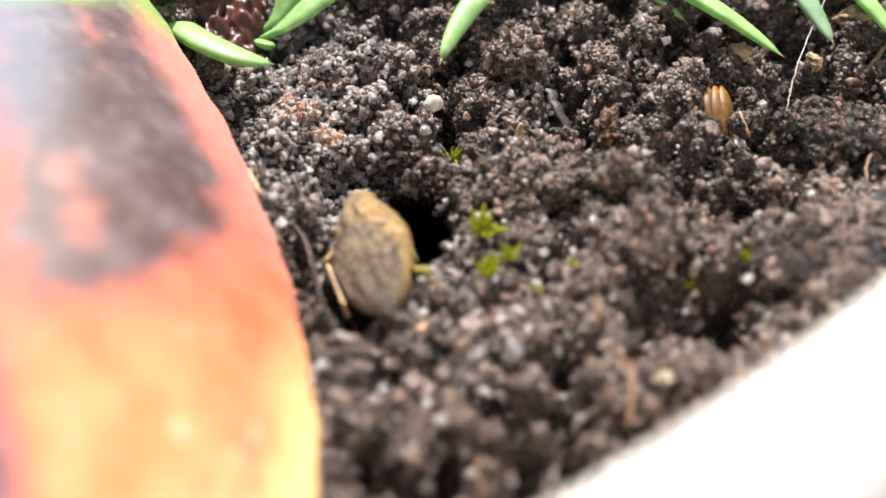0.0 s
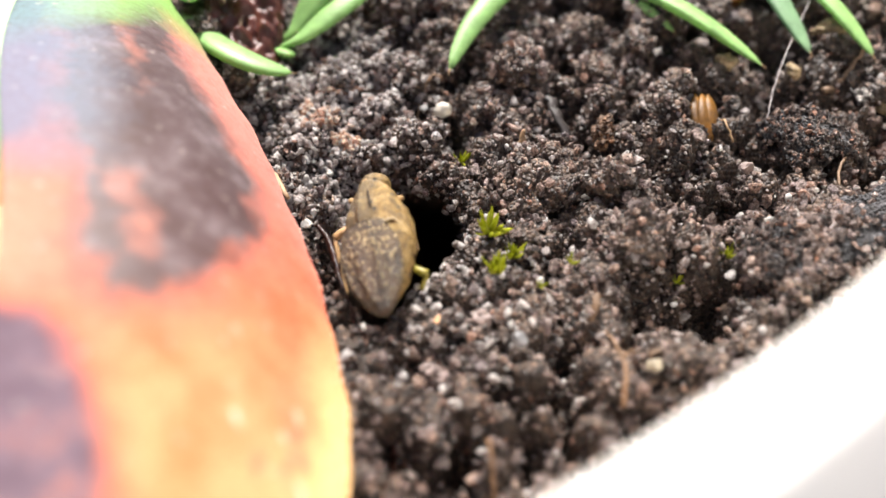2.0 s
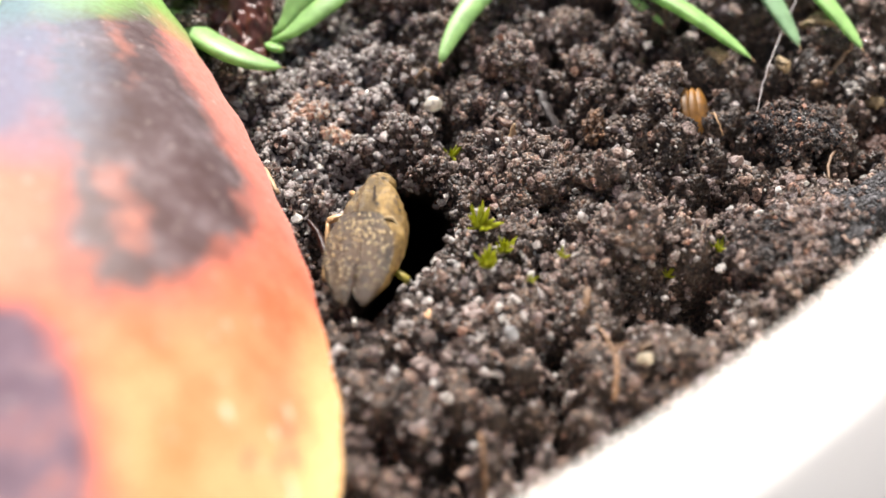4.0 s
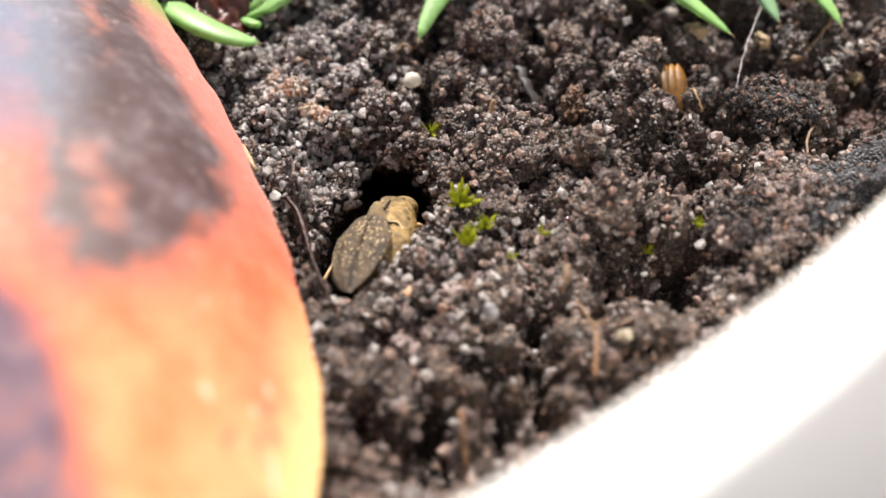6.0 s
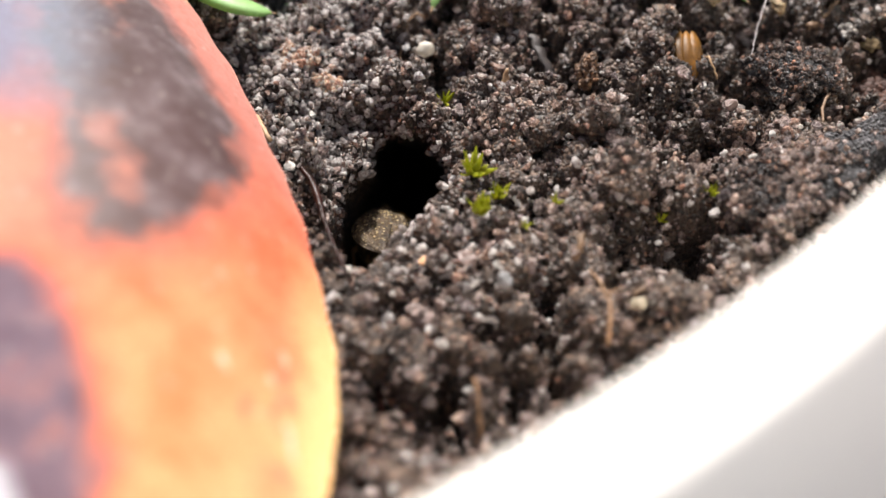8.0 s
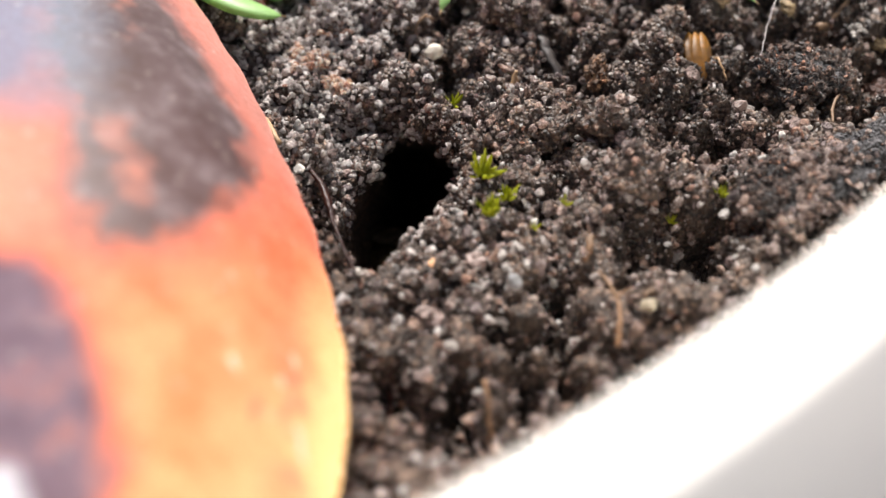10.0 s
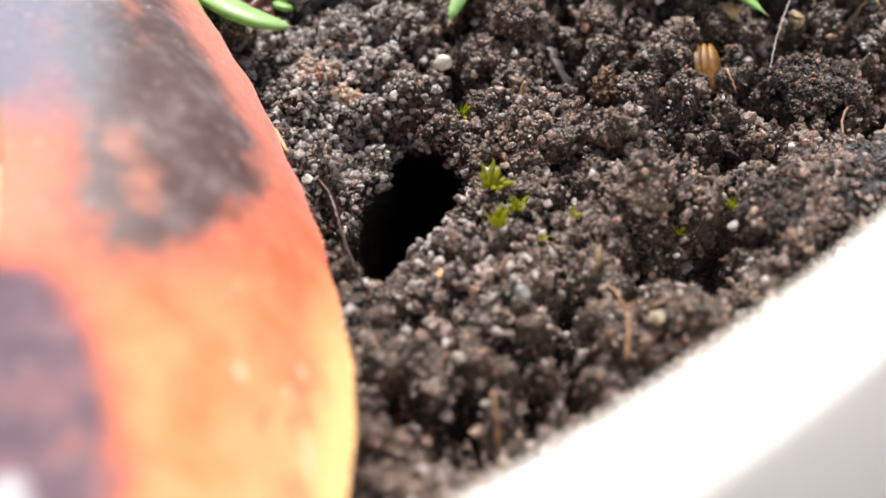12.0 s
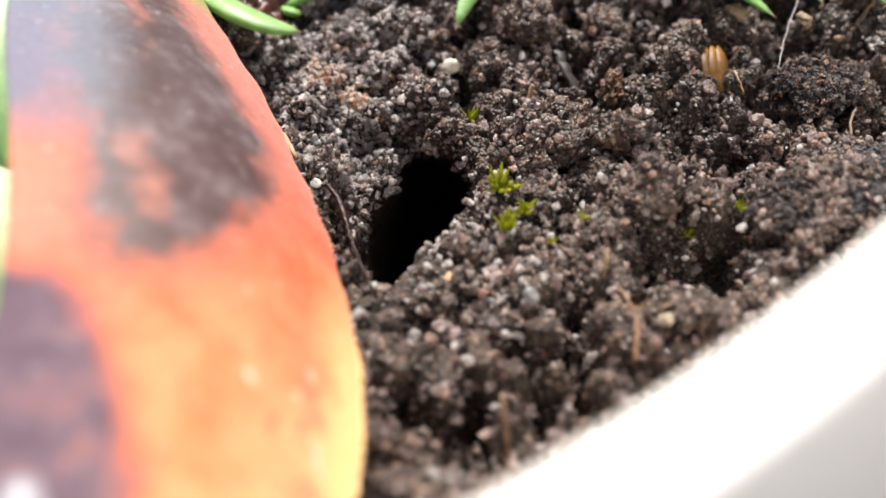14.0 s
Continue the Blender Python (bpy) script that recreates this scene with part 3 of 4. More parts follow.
# spots kept free of crumbs: moss, seeds, stalks, pebbles and leaf tips
CLEAR = [(1.7, 4.0), (2.0, 0.8), (-1.3, 15.4), (9.4, 12.9), (18.2, 9.9), (3.9, 11.8), (3.1, 2.3), (6.5, 1.4), (4.7, 0.5), (0.0, 11.4), (13.2, 2.5), (16.0, 2.8), (7.6, -1.2), (9.0, -5.5), (-1.3, 17.2), (-0.9, 16.6), (16.3, 14.8),
         (1.8, -12.0), (-6.3, 16.9), (-8.7, 10.4), (6.6, 15.6), (20.0, 17.0), (-11.3, 16.0), (24.0, 18.6), (25.4, 11.0), (-1.7, 13.8)]


def build_clods():
    rng = np.random.RandomState(12)
    V, F, n = [], [], 0
    shapes = [lump((1, 1, 0.8), k + 1, 3, 0.42) for k in range(12)]
    tries = 0
    while len(V) < 640 and tries < 9000:
        tries += 1
        x, y = rng.uniform(-26, 34), rng.uniform(-18, 35)
        if not in_bed(np.array([[x, y, 0]]))[0]:
            continue
        if inside(np.array([x]), np.array([y]), BURROW)[0] > -2.2:
            continue
        if any(((x - px) / (rx + 1.2)) ** 2 + ((y - py) / (ry + 1.2)) ** 2 < 1 for px, py, rx, ry, _ in HOLLOWS):
            continue
        if any((x - px) ** 2 + (y + 0.8 - py) ** 2 < 7.0 for px, py in CLEAR):
            continue
        r = 0.5 + (1.5 if y > -2 else 1.0) * rng.rand() ** 2.4
        v, f = shapes[rng.randint(12)]
        m = Euler(rng.uniform(0, 6.28, 3)).to_matrix()
        z = float(soil_height(np.array([x]), np.array([y]))[0])
        V.append(turned(v * r, m) * (1, 1, 0.85) + (x, y, z + r * 0.15))
        F.append(f + n)
        n += len(v)
    V, F = np.concatenate(V), np.concatenate(F)
    ob = new("soil_crumbs", mesh_of("soil_crumbs", V, F, CLOD))
    tagged(ob, "rounded dark crumbs of damp potting soil", "soil", kind="stuff")
    return V, F


def long_clod(x, y, radii, seed, turn, name, label, lift, rough=0.15):
    v, f = lump(radii, seed, 5, rough, 1.7)
    v = turned(v, Euler((0, 0, radians(turn))).to_matrix()) + (x, y, lift)
    ob = new(name, mesh_of(name, v, f, SLATE))
    tagged(ob, label, "clod")
    return v, f


def on_soil(x, y, lift=0.0):
    return (x, y, float(soil_height(np.array([float(x)]), np.array([float(y)]))[0]) + lift)


SV, ST = build_soil()
CV, CT = build_clods()
GREY = [long_clod(22.8, 13.0, (2.3, 2.4, 0.9), 15, 30, "clod", "dark grey clod of compacted soil", 1.2, 0.34),
        long_clod(22.4, 3.8, (6.6, 2.2, 1.8), 16, 32, "clod", "long grey clod lying against the pot wall", 0.9, 0.30),
        long_clod(28.4, 6.4, (4.4, 2.5, 2.0), 17, 24, "clod", "large dark grey clod under the pot rim", 1.5, 0.28)]
BV, BT = np.concatenate([SV, CV]), np.concatenate([ST, CT + len(SV)])
BACK = lambda m: np.clip((m[:, 0] - 4) / 8, 0, 1) * np.clip((m[:, 1] - 7) / 6, 0, 1)      # far right: less sand and grit, more dark crumbs
LEE = lambda m: np.exp(-np.clip(((m[:, 0] + 8.2 + 0.1 * (m[:, 1] - 12)) / 4.8) ** 2 + ((m[:, 1] - 15.0) / 9.0) ** 2, 0, 9) ** 1.5)          # pale spoil heaped along the leaf, its tone raised for sunlit sparkle
PATCHY = lambda m: 0.22 + 0.78 * np.clip(0.5 + 2.2 * smooth_noise(m[:, 0] / 2.6, m[:, 1] / 2.6, 91), 0, 1)          # sandy crumbs among humus crumbs
SANDY = lambda m: PATCHY(m) * (1 - 0.6 * BACK(m)) * (1 - 0.6 * LEE(m))
THROWN = lambda m: 1.6 * LEE(m) + 0.5 * np.exp(-((m[:, 0] + 0.2) / 3.5) ** 2 - ((m[:, 1] + 1.0) / 4.0) ** 2) + 0.045
scatter("sand_grains", SAND, "glinting brown and grey sand grains in soil", BV, BT, 11000, 0.40, 0.88, 2, 3, False, power=1.5, where=SANDY)
scatter("small_sand", SAND, "small brown and grey sand grains in soil", BV, BT, 20000, 0.22, 0.50, 1, 13, False, where=SANDY)
scatter("brightened_spoil_sand", BRIGHTENED_SPOIL, "pale grey sand thrown out round the burrow, brightened for sunlit sparkle", BV, BT, 6500, 0.36, 0.85, 2, 9, True, floor=-3.0, where=THROWN)
scatter("fine_brightened_spoil", BRIGHTENED_SPOIL, "fine pale grey sand thrown out round the burrow, brightened for sunlit sparkle", BV, BT, 11000, 0.18, 0.42, 1, 14, False, floor=-3.0, where=THROWN)
scatter("humus_crumbs", HUMUS, "fine black humus crumbs between sand grains", BV, BT, 16000, 0.22, 0.62, 1, 4, False, where=lambda m: (1.35 - PATCHY(m)) * (1 + 1.4 * BACK(m)) * (1 - 0.8 * LEE(m)))
scatter("fine_grit", SAND, "fine glittering grit on the soil", BV, BT, 26000, 0.10, 0.28, 1, 5, False, power=1.2, where=lambda m: (1 - 0.45 * BACK(m)) * (1 - 0.5 * LEE(m)))
scatter("coarse_sand", SAND, "coarse brown and grey sand grains in soil", BV, BT, 1500, 0.66, 1.15, 2, 11, False, power=1.8, where=lambda m: PATCHY(m) * (1 - 0.5 * BACK(m)))
scatter("quartz_grains", QUARTZ, "pale clear quartz grains among the soil", BV, BT, 420, 0.18, 0.50, 2, 6, True)
GV, GT, _n = [], [], 0
for _v, _f in GREY:
    GV.append(_v), GT.append(_f + _n)
    _n += len(_v)
scatter("clod_grit", HUMUS, "brown grit sticking to the grey clods", np.concatenate(GV), np.concatenate(GT), 4200, 0.14, 0.6, 1, 7, False,
        where=lambda m: np.where(smooth_noise(m[:, 0] / 2.2, m[:, 1] / 1.6, 83) + np.where(m[:, 1] > 10, 0.35, np.clip((21.5 - m[:, 0]) * 0.15, -0.7, 0.5)) > 0.0, 1.0, 0.05))
scatter("clod_sand", SAND, "sand grains sticking to the grey clods", np.concatenate(GV), np.concatenate(GT), 1700, 0.22, 0.75, 2, 15, False, where=lambda m: np.clip((24.5 - m[:, 0]) / 5, 0.03, 1) * (m[:, 1] < 9) * (smooth_noise(m[:, 0] / 1.6, m[:, 1] / 1.6, 85) > -0.15))
scatter("brick_grit", BRICKGRAIN, "pinkish brick-red grit beside the large leaf", BV, BT, 1500, 0.24, 0.75, 2, 8, False,
        where=lambda m: (smooth_noise(m[:, 0] / 0.9, m[:, 1] / 0.9, 77) > -0.12) * (((m[:, 0] + 9.3) / 1.9) ** 2 + ((m[:, 1] - 14.9) / 1.8) ** 2 < 1) | (((m[:, 0] + 7.6) / 0.9) ** 2 + ((m[:, 1] - 12.5) / 0.8) ** 2 < 1))


# ---- the large leaf ----
def build_leaf():
    near = [(-26.3, 30.2, 9.0), (-19.8, 20.7, 1.5), (-8.4, 9.3, 3.3), (-8.6, -4.3, 0.9), (1.9, -18.7, 6.6), (-10.1, -29.2, 11.0)]
    far = [(-26.3, 30.2, 9.0), (-25.1, 20.4, 8.8), (-37.0, -2.9, 15.4), (-3.2, 1.5, 13.8), (-30.2, -28.2, 16.2), (-10.1, -29.2, 11.0)]
    nu, nv, thick = 110, 60, 0.7
    s, w = np.linspace(0, 1, nu), np.linspace(0, 1, nv)
    a, b = bezier(near, s), bezier(far, s)
    S = a[:, None] * (1 - w)[None, :, None] + b[:, None] * w[None, :, None]

    def normals(S):
        n = np.cross(np.gradient(S, axis=0), np.gradient(S, axis=1))
        n /= np.linalg.norm(n, axis=-1, keepdims=True) + 1e-9
        return n * np.sign(n[nu // 2, nv // 2, 2])
    S = S + normals(S) * (3.0 * np.sin(math.pi * w)[None, :, None] * np.sin(math.pi * s)[:, None, None])
    wave = 0.06 * np.sin(s * 38)[:, None] * (1 - w)[None] ** 3 + 0.06 * np.sin(s * 91 + 1)[:, None] * (1 - w)[None] ** 6
    n = normals(S)
    S = S + n * wave[..., None]
    body = np.clip(np.minimum(w, 1 - w) * 9, 0.12, 1) ** 0.6
    top, low = S, S - n * (thick * body)[None, :, None]
    v = np.concatenate([top.reshape(-1, 3), low.reshape(-1, 3)])
    i, j = np.meshgrid(np.arange(nu - 1), np.arange(nv - 1), indexing="ij")
    q = (i * nv + j).ravel()
    f = np.stack([q, q + nv, q + nv + 1, q + 1], 1)
    k = nu * nv
    faces = [tuple(x) for x in f] + [tuple(x[::-1] + k) for x in f]
    loop = [r * nv for r in range(nu)] + [(nu - 1) * nv + c for c in range(1, nv)] + [r * nv + nv - 1 for r in range(nu - 2, -1, -1)] + [c for c in range(nv - 2, 0, -1)]
    faces += [(loop[x - 1], loop[x], loop[x] + k, loop[x - 1] + k) for x in range(len(loop))]
    base = np.array([-26.3, 30.2, 9.0])
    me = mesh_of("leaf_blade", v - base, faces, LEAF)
    me.uv_layers.new(name="UVMap")
    flat = (S - base).reshape(-1, 3)           # unrolled on to the blade's mean plane
    uv = np.stack([flat @ (0.827, 0.0, -0.562), flat @ (0.112, -0.98, 0.165)], -1) / 10
    idx = np.empty(len(me.loops), dtype=np.int32)
    me.loops.foreach_get("vertex_index", idx)
    me.uv_layers[0].data.foreach_set("uv", uv[idx % k].ravel().astype(np.float32))
    uu, vv = uv[:, 0], uv[:, 1]
    charred = [(-0.1, 1.0), (0.16, 2.27), (0.27, 2.95), (0.42, 3.31), (0.50, 3.84), (0.66, 4.17), (0.96, 4.05), (1.15, 3.76), (1.31, 3.43), (1.32, 2.92), (1.07, 2.50), (0.76, 1.92), (0.6, 1.2)]
    islet = [(0.55, 3.32), (0.67, 3.26), (0.74, 3.52), (0.86, 3.68), (0.86, 3.90), (0.69, 3.92), (0.66, 3.66), (0.55, 3.56)]
    streak = [(0.36, 1.75), (0.47, 1.75), (0.66, 2.55), (0.59, 2.66)]
    purpled = [(-0.4, 4.25), (0.37, 4.27), (0.50, 4.33), (0.69, 4.61), (0.84, 4.97), (0.92, 5.2), (0.85, 5.6), (-0.4, 5.9)]
    # outline of the sky sheen that goes into the blade's colour
    painted_sheen = [(-0.6, 1.2), (0.10, 1.4), (0.26, 2.27), (0.36, 2.95), (0.28, 3.30), (-0.6, 3.5)]
    stains_and_sheen = {"charred": inside(uu, vv, charred), "islets": np.maximum(inside(uu, vv, islet), inside(uu, vv, streak)),
              "purpled": inside(uu, vv, purpled), "painted_sheen": inside(uu, vv, painted_sheen)}
    for name, field in stains_and_sheen.items():
        me.attributes.new(name, "FLOAT", "POINT").data.foreach_set("value", np.tile(np.clip(field, -1, 1), 2).astype(np.float32))
    leaf = thing("autumn_leaf", "large fleshy orange and red leaf with charred dark blotches", "leaf", base)
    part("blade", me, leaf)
    v, f = tube([(0, 0, 0), (-1.5, 2.5, -2), (-2.5, 4.5, -9)], 0.8, 10, 8)
    part("stalk", mesh_of("leaf_stalk", v, f, GREEN), leaf, "green leaf stalk going into the soil")


build_leaf()


# ---- seedlings ----
def taper(s):
    return max(0.04, min(1.0, 0.75 + 0.8 * s) * (1 - max(0.0, (s - 0.55) / 0.45) ** 2.6) ** 0.6)


def seedling(label, root, blades):
    e = thing("seedling", label, "seedling", root, "seedlings in the pot")
    for points, half, mat, flat in blades:
        pts = [np.array(p) - np.array(root) for p in points]
        v, f = tube(pts, half * 1.2, 26, 12, flat, taper, crease=0.18)
        b = part("leaf", mesh_of("leaf", v, f, mat), e)
        tip = pts[-1]
        d = tip - pts[-2]
        d = d / np.linalg.norm(d)
        tv, tf = tube([tip - d * 0.25, tip + d * 0.1, tip + d * 0.3], 0.07, 5, 6, 1, lambda s: 1 - 0.8 * s)
        part("leaf_tip", mesh_of("leaf_tip", tv, tf, STRAW), b, "dry pale leaf tip")
    return e


seedling("bright green seedling with narrow fleshy leaves behind the large leaf", (-20.5, 29, 0),
         [([(-20.5, 26, 0.5), (-18.2, 19.6, 4.2), (-15.6, 16.9, 3.6), (-11.5, 16.9, 2.8)], 0.95, GREEN, 0.55),
          ([(-20.5, 29, 0.5), (-19.8, 24, 5), (-18.6, 20.5, 6)], 0.9, GREEN, 0.5),
          ([(-20.5, 30, 0.5), (-17.5, 26, 6), (-16.6, 22.0, 5)], 0.85, GREEN, 0.5),
          ([(-22.5, 30, 0.5), (-30, 22, 10), (-29, 12, 10), (-24, 0, 6)], 3.3, GREEN, 0.5),
          ([(-22.5, 30, 0.5), (-33, 16, 6), (-27, 4, 6), (-20, -12, 5)], 3.4, GREEN, 0.5)])
seedling("green seedling with two slim leaves leaning over the soil", (-13.5, 24, 0),
         [([(-13.3, 22.5, 0.2), (-11.6, 19.8, 3.0), (-8.5, 22.8, 4.2), (-5.4, 26.9, 4.0)], 0.75, GREEN, 0.5),
          ([(-13.3, 22.8, 0.2), (-11.4, 22, 3.5), (-9.0, 26, 5)], 0.85, GREEN, 0.5),
          ([(-13.3, 23, 0.2), (-12.6, 20.5, 1.6), (-12.2, 19.6, 2.2)], 0.6, GREEN, 0.5)])
seedling("green seedling with arching narrow leaves, tips down on the soil", (8.6, 31, 0),
         [([(8.2, 30.5, 0.3), (7.4, 28.2, 5.0), (1.5, 26.2, 4.5), (-0.9, 17.4, 2.6)], 0.78, GREEN, 0.55),
          ([(8.8, 30.5, 0.3), (10.4, 26.4, 4.8), (15.2, 24.0, 4.4), (20.4, 18.0, 2.8)], 0.85, GREEN, 0.55),
          ([(8.9, 31, 0.3), (11.0, 26.6, 4.4), (14.9, 21.9, 2.6)], 0.7, GREEN, 0.5)])
seedling("blue-green seedling with slim pointed leaves", (22.5, 31, 0),
         [([(22.2, 31, 0.3), (20.6, 27.9, 5.5), (22.4, 24.0, 4.0), (24.0, 19.6, 2.6)], 0.85, BLUEGREEN, 0.5),
          ([(22.8, 31, 0.3), (23.6, 28.0, 5.0), (26.2, 24.0, 4.2), (28.2, 19.2, 2.7)], 0.80, GREEN, 0.5),
          ([(22.6, 31, 0.3), (23.0, 25.8, 4.8), (26.0, 25.2, 4.4), (30.5, 27.2, 4.2)], 0.7, GREEN, 0.5)])


def dead_leaf():
    e = thing("dead_leaf", "crumpled dark red-brown dead leaf among green leaves", "dead leaf", (-15.9, 22.5, 0))
    nu, nv = 52, 32
    s, w = np.meshgrid(np.linspace(0, 1, nu), np.linspace(-1, 1, nv), indexing="ij")
    half = 3.0 * np.sqrt(np.clip(1 - (2 * s - 1) ** 4, 0.02, 1))
    x = half * w
    y = 4.0 - 8.4 * s
    z = 4.8 - 3.2 * s - 1.0 * w ** 2 + 1.5 * smooth_noise(s * 6 + 2, w * 3 + 5, 3) + 0.8 * smooth_noise(s * 17, w * 8, 4)
    top = np.stack([x, y, z], -1).reshape(-1, 3)
    v = np.concatenate([top, top - (0, 0, 0.22)])
    k = nu * nv
    f = []
    for i in range(nu - 1):
        for j in range(nv - 1):
            q = i * nv + j
            f += [(q, q + nv, q + nv + 1, q + 1), (q + 1 + k, q + nv + 1 + k, q + nv + k, q + k)]
    loop = [r * nv for r in range(nu)] + [(nu - 1) * nv + c for c in range(1, nv)] + [r * nv + nv - 1 for r in range(nu - 2, -1, -1)] + [c for c in range(nv - 2, 0, -1)]
    f += [(loop[x - 1], loop[x], loop[x] + k, loop[x - 1] + k) for x in range(len(loop))]
    part("blade", mesh_of("dead_blade", v, f, DEAD), e)
    v, f = tube([(0, 3.8, 4.4), (0.2, 0, 2.9), (0, -4.2, 1.2)], 0.13, 10, 6)
    part("midrib", mesh_of("midrib", v, f, TWIG), e)


dead_leaf()


# ---- small things on the soil ----
def stone(name, label, x, y, radii, mat, seed, lift=0.3, turn=0.0, category="stone", level=3, rough=0.16, chipped=False):
    v, f = lump(radii, seed, 2 if chipped else level, rough)
    if chipped:
        rng = np.random.RandomState(seed)
        for _ in range(8):
            d = rng.normal(size=3)
            d /= np.linalg.norm(d)
            v = v - np.maximum(v @ d - rng.uniform(0.45, 0.8) * min(radii), 0)[:, None] * d
    ob = new(name, mesh_of(name, v, f, mat, not chipped))
    ob.matrix_world = Matrix.Translation(Vector(on_soil(x, y, radii[2] * lift)) * MM) @ pose(0, 0, 0, 0, 0, turn)
    return tagged(ob, label, category)


PALE = plain("pale_stone", (0.68, 0.64, 0.57), 0.4, 0.12, 1500, 0.35, 0.3)
WHITE = plain("white_stone", (0.46, 0.44, 0.41), 0.9, 0.4, 2500, 0.0, 0.8)
stone("pebble", "smooth cream-white pebble lying on the soil", -1.3, 15.4, (0.62, 0.5, 0.55), PALE, 3, 2.2, 20)
stone("pebble", "small pale grey pebble among soil crumbs", -6.3, 16.9, (0.45, 0.4, 0.4), QUARTZ, 4, 0.9, chipped=True)
stone("pebble", "small glassy pale pebble on the soil", -1.6, 11.9, (0.42, 0.4, 0.5), QUARTZ, 5, 0.9, chipped=True)
stone("grain", "bright white grain near the burrow", -8.7, 10.4, (0.33, 0.28, 0.3), WHITE, 6, 1.2, category="grain", chipped=True)
stone("grain", "bright white broken grain at the burrow's lip", -5.4, -3.2, (0.30, 0.24, 0.26), WHITE, 7, 2.2, category="grain", chipped=True)
stone("grain", "white grain on dark soil", -9.2, 5.4, (0.36, 0.30, 0.30), WHITE, 8, 1.0, category="grain", chipped=True)
stone("grain", "white grain beside a root", -9.3, 4.3, (0.40, 0.32, 0.32), WHITE, 9, 1.0, category="grain", chipped=True)
stone("grain", "tiny white grain on a grey clod", 21.6, 6.5, (0.18, 0.16, 0.16), WHITE, 10, 9.0, category="grain", chipped=True)
stone("grain", "peach-coloured grain on dark soil", -1.3, -2.6, (0.36, 0.3, 0.3), plain("peach", (0.7, 0.42, 0.24), 0.4, 0.2, 1500), 11, 1.0, category="grain", chipped=True)
stone("seed", "white seed with a green base on the soil", 4.7, 0.1, (0.33, 0.3, 0.38), WHITE, 12, 1.8, category="seed", chipped=True)
stone("crust", "pale crusty lichen lump on soil", 27.8, 17.4, (0.75, 0.6, 0.45), LICHEN, 18, 1.8, 0, "crust", 4, 0.4)
stone("crust", "small tan crusty lump on soil", 29.2, 16.7, (0.6, 0.5, 0.45), BUFF, 19, 1.8, 0, "crust", 4, 0.4)
stone("clod", "rusty brown crumb of soil", 9.4, 12.9, (0.75, 1.0, 0.8), earth_material("rusty", (0.04, 0.02, 0.010), (0.19, 0.105, 0.055)), 20, 0.5, 0, "clod", 4, 0.6)


PINKISH = plain("pinkish_stone", (0.30, 0.23, 0.21), 0.5, 0.5, 2200, 0.2, 0.5)
RUDDY = earth_material("ruddy", (0.030, 0.012, 0.008), (0.13, 0.062, 0.042), 0.6)
stone("pebble", "pale pinkish angular pebble on the soil", 18.2, 9.9, (0.62, 0.52, 0.5), PINKISH, 41, 1.6, chipped=True)
stone("pebble", "bluish white clear pebble near the pot rim", 3.3, -4.2, (0.55, 0.5, 0.5), plain("bluish_stone", (0.27, 0.27, 0.28), 0.4, 0.3, 1800, 0.3, 0.4), 42, 1.4, chipped=True)
stone("pebble", "pale yellowish pebble near the pot rim", 10.6, -5.9, (0.6, 0.5, 0.5), plain("straw_stone", (0.33, 0.28, 0.20), 0.5, 0.3, 1800, 0.3, 0.4), 43, 1.4, chipped=True)
stone("pebble", "pinkish white crumbly pebble on dark soil", -1.4, -5.1, (0.8, 0.65, 0.6), PINKISH, 44, 1.0, 30, level=4, rough=0.4)
stone("pebble", "small whitish crumbly pebble on dark soil", 1.2, -2.3, (0.6, 0.45, 0.45), PINKISH, 45, 1.2, 0, level=4, rough=0.4)
stone("crumb", "buff crumb of dry soil between green leaves", 26.1, 22.7, (1.1, 0.7, 0.7), BUFF, 46, 1.2, 10, "clod", 4, 0.4)
stone("crumb", "yellowish buff crumb of dry soil", 22.9, 18.8, (0.42, 0.6, 0.4), BUFF, 47, 1.0, 20, "clod", 4, 0.4)
stone("crumb", "buff crumb of dry soil under a green leaf", 18.3, 19.6, (0.8, 0.5, 0.5), BUFF, 50, 1.0, -20, "clod", 4, 0.4)
stone("clod", "reddish brown clod of fibrous soil", 29.6, 13.6, (2.0, 2.6, 1.2), RUDDY, 48, 0.6, 20, "clod", 5, 0.4)
stone("crust", "grey crusty lump of soil behind the leaves", 31.8, 26.2, (2.0, 1.4, 1.1), earth_material("dull_crust", (0.06, 0.05, 0.042), (0.24, 0.20, 0.165)), 49, 0.8, 0, "crust", 5, 0.4)
stone("husk_bit", "rusty brown scrap of dead leaf on soil", 19.0, 27.6, (1.9, 1.5, 0.8), HUSK, 31, 1.0, 15, "dead leaf", 4, 0.4)


def strand(name, label, category, points, radius, mat, rings=26, profile=None, wobble=0.05, seed=1, flat=1.0, free=False):
    if not free:
        points = [on_soil(x, y, z) for x, y, z in points]
    root = np.array(points[0])
    v, f = tube([np.array(p) - root for p in points], radius, rings, 7, flat, profile, wobble=wobble, seed=seed)
    ob = new(name, mesh_of(name, v, f, mat))
    ob.location = Vector(points[0]) * MM
    return tagged(ob, label, category)


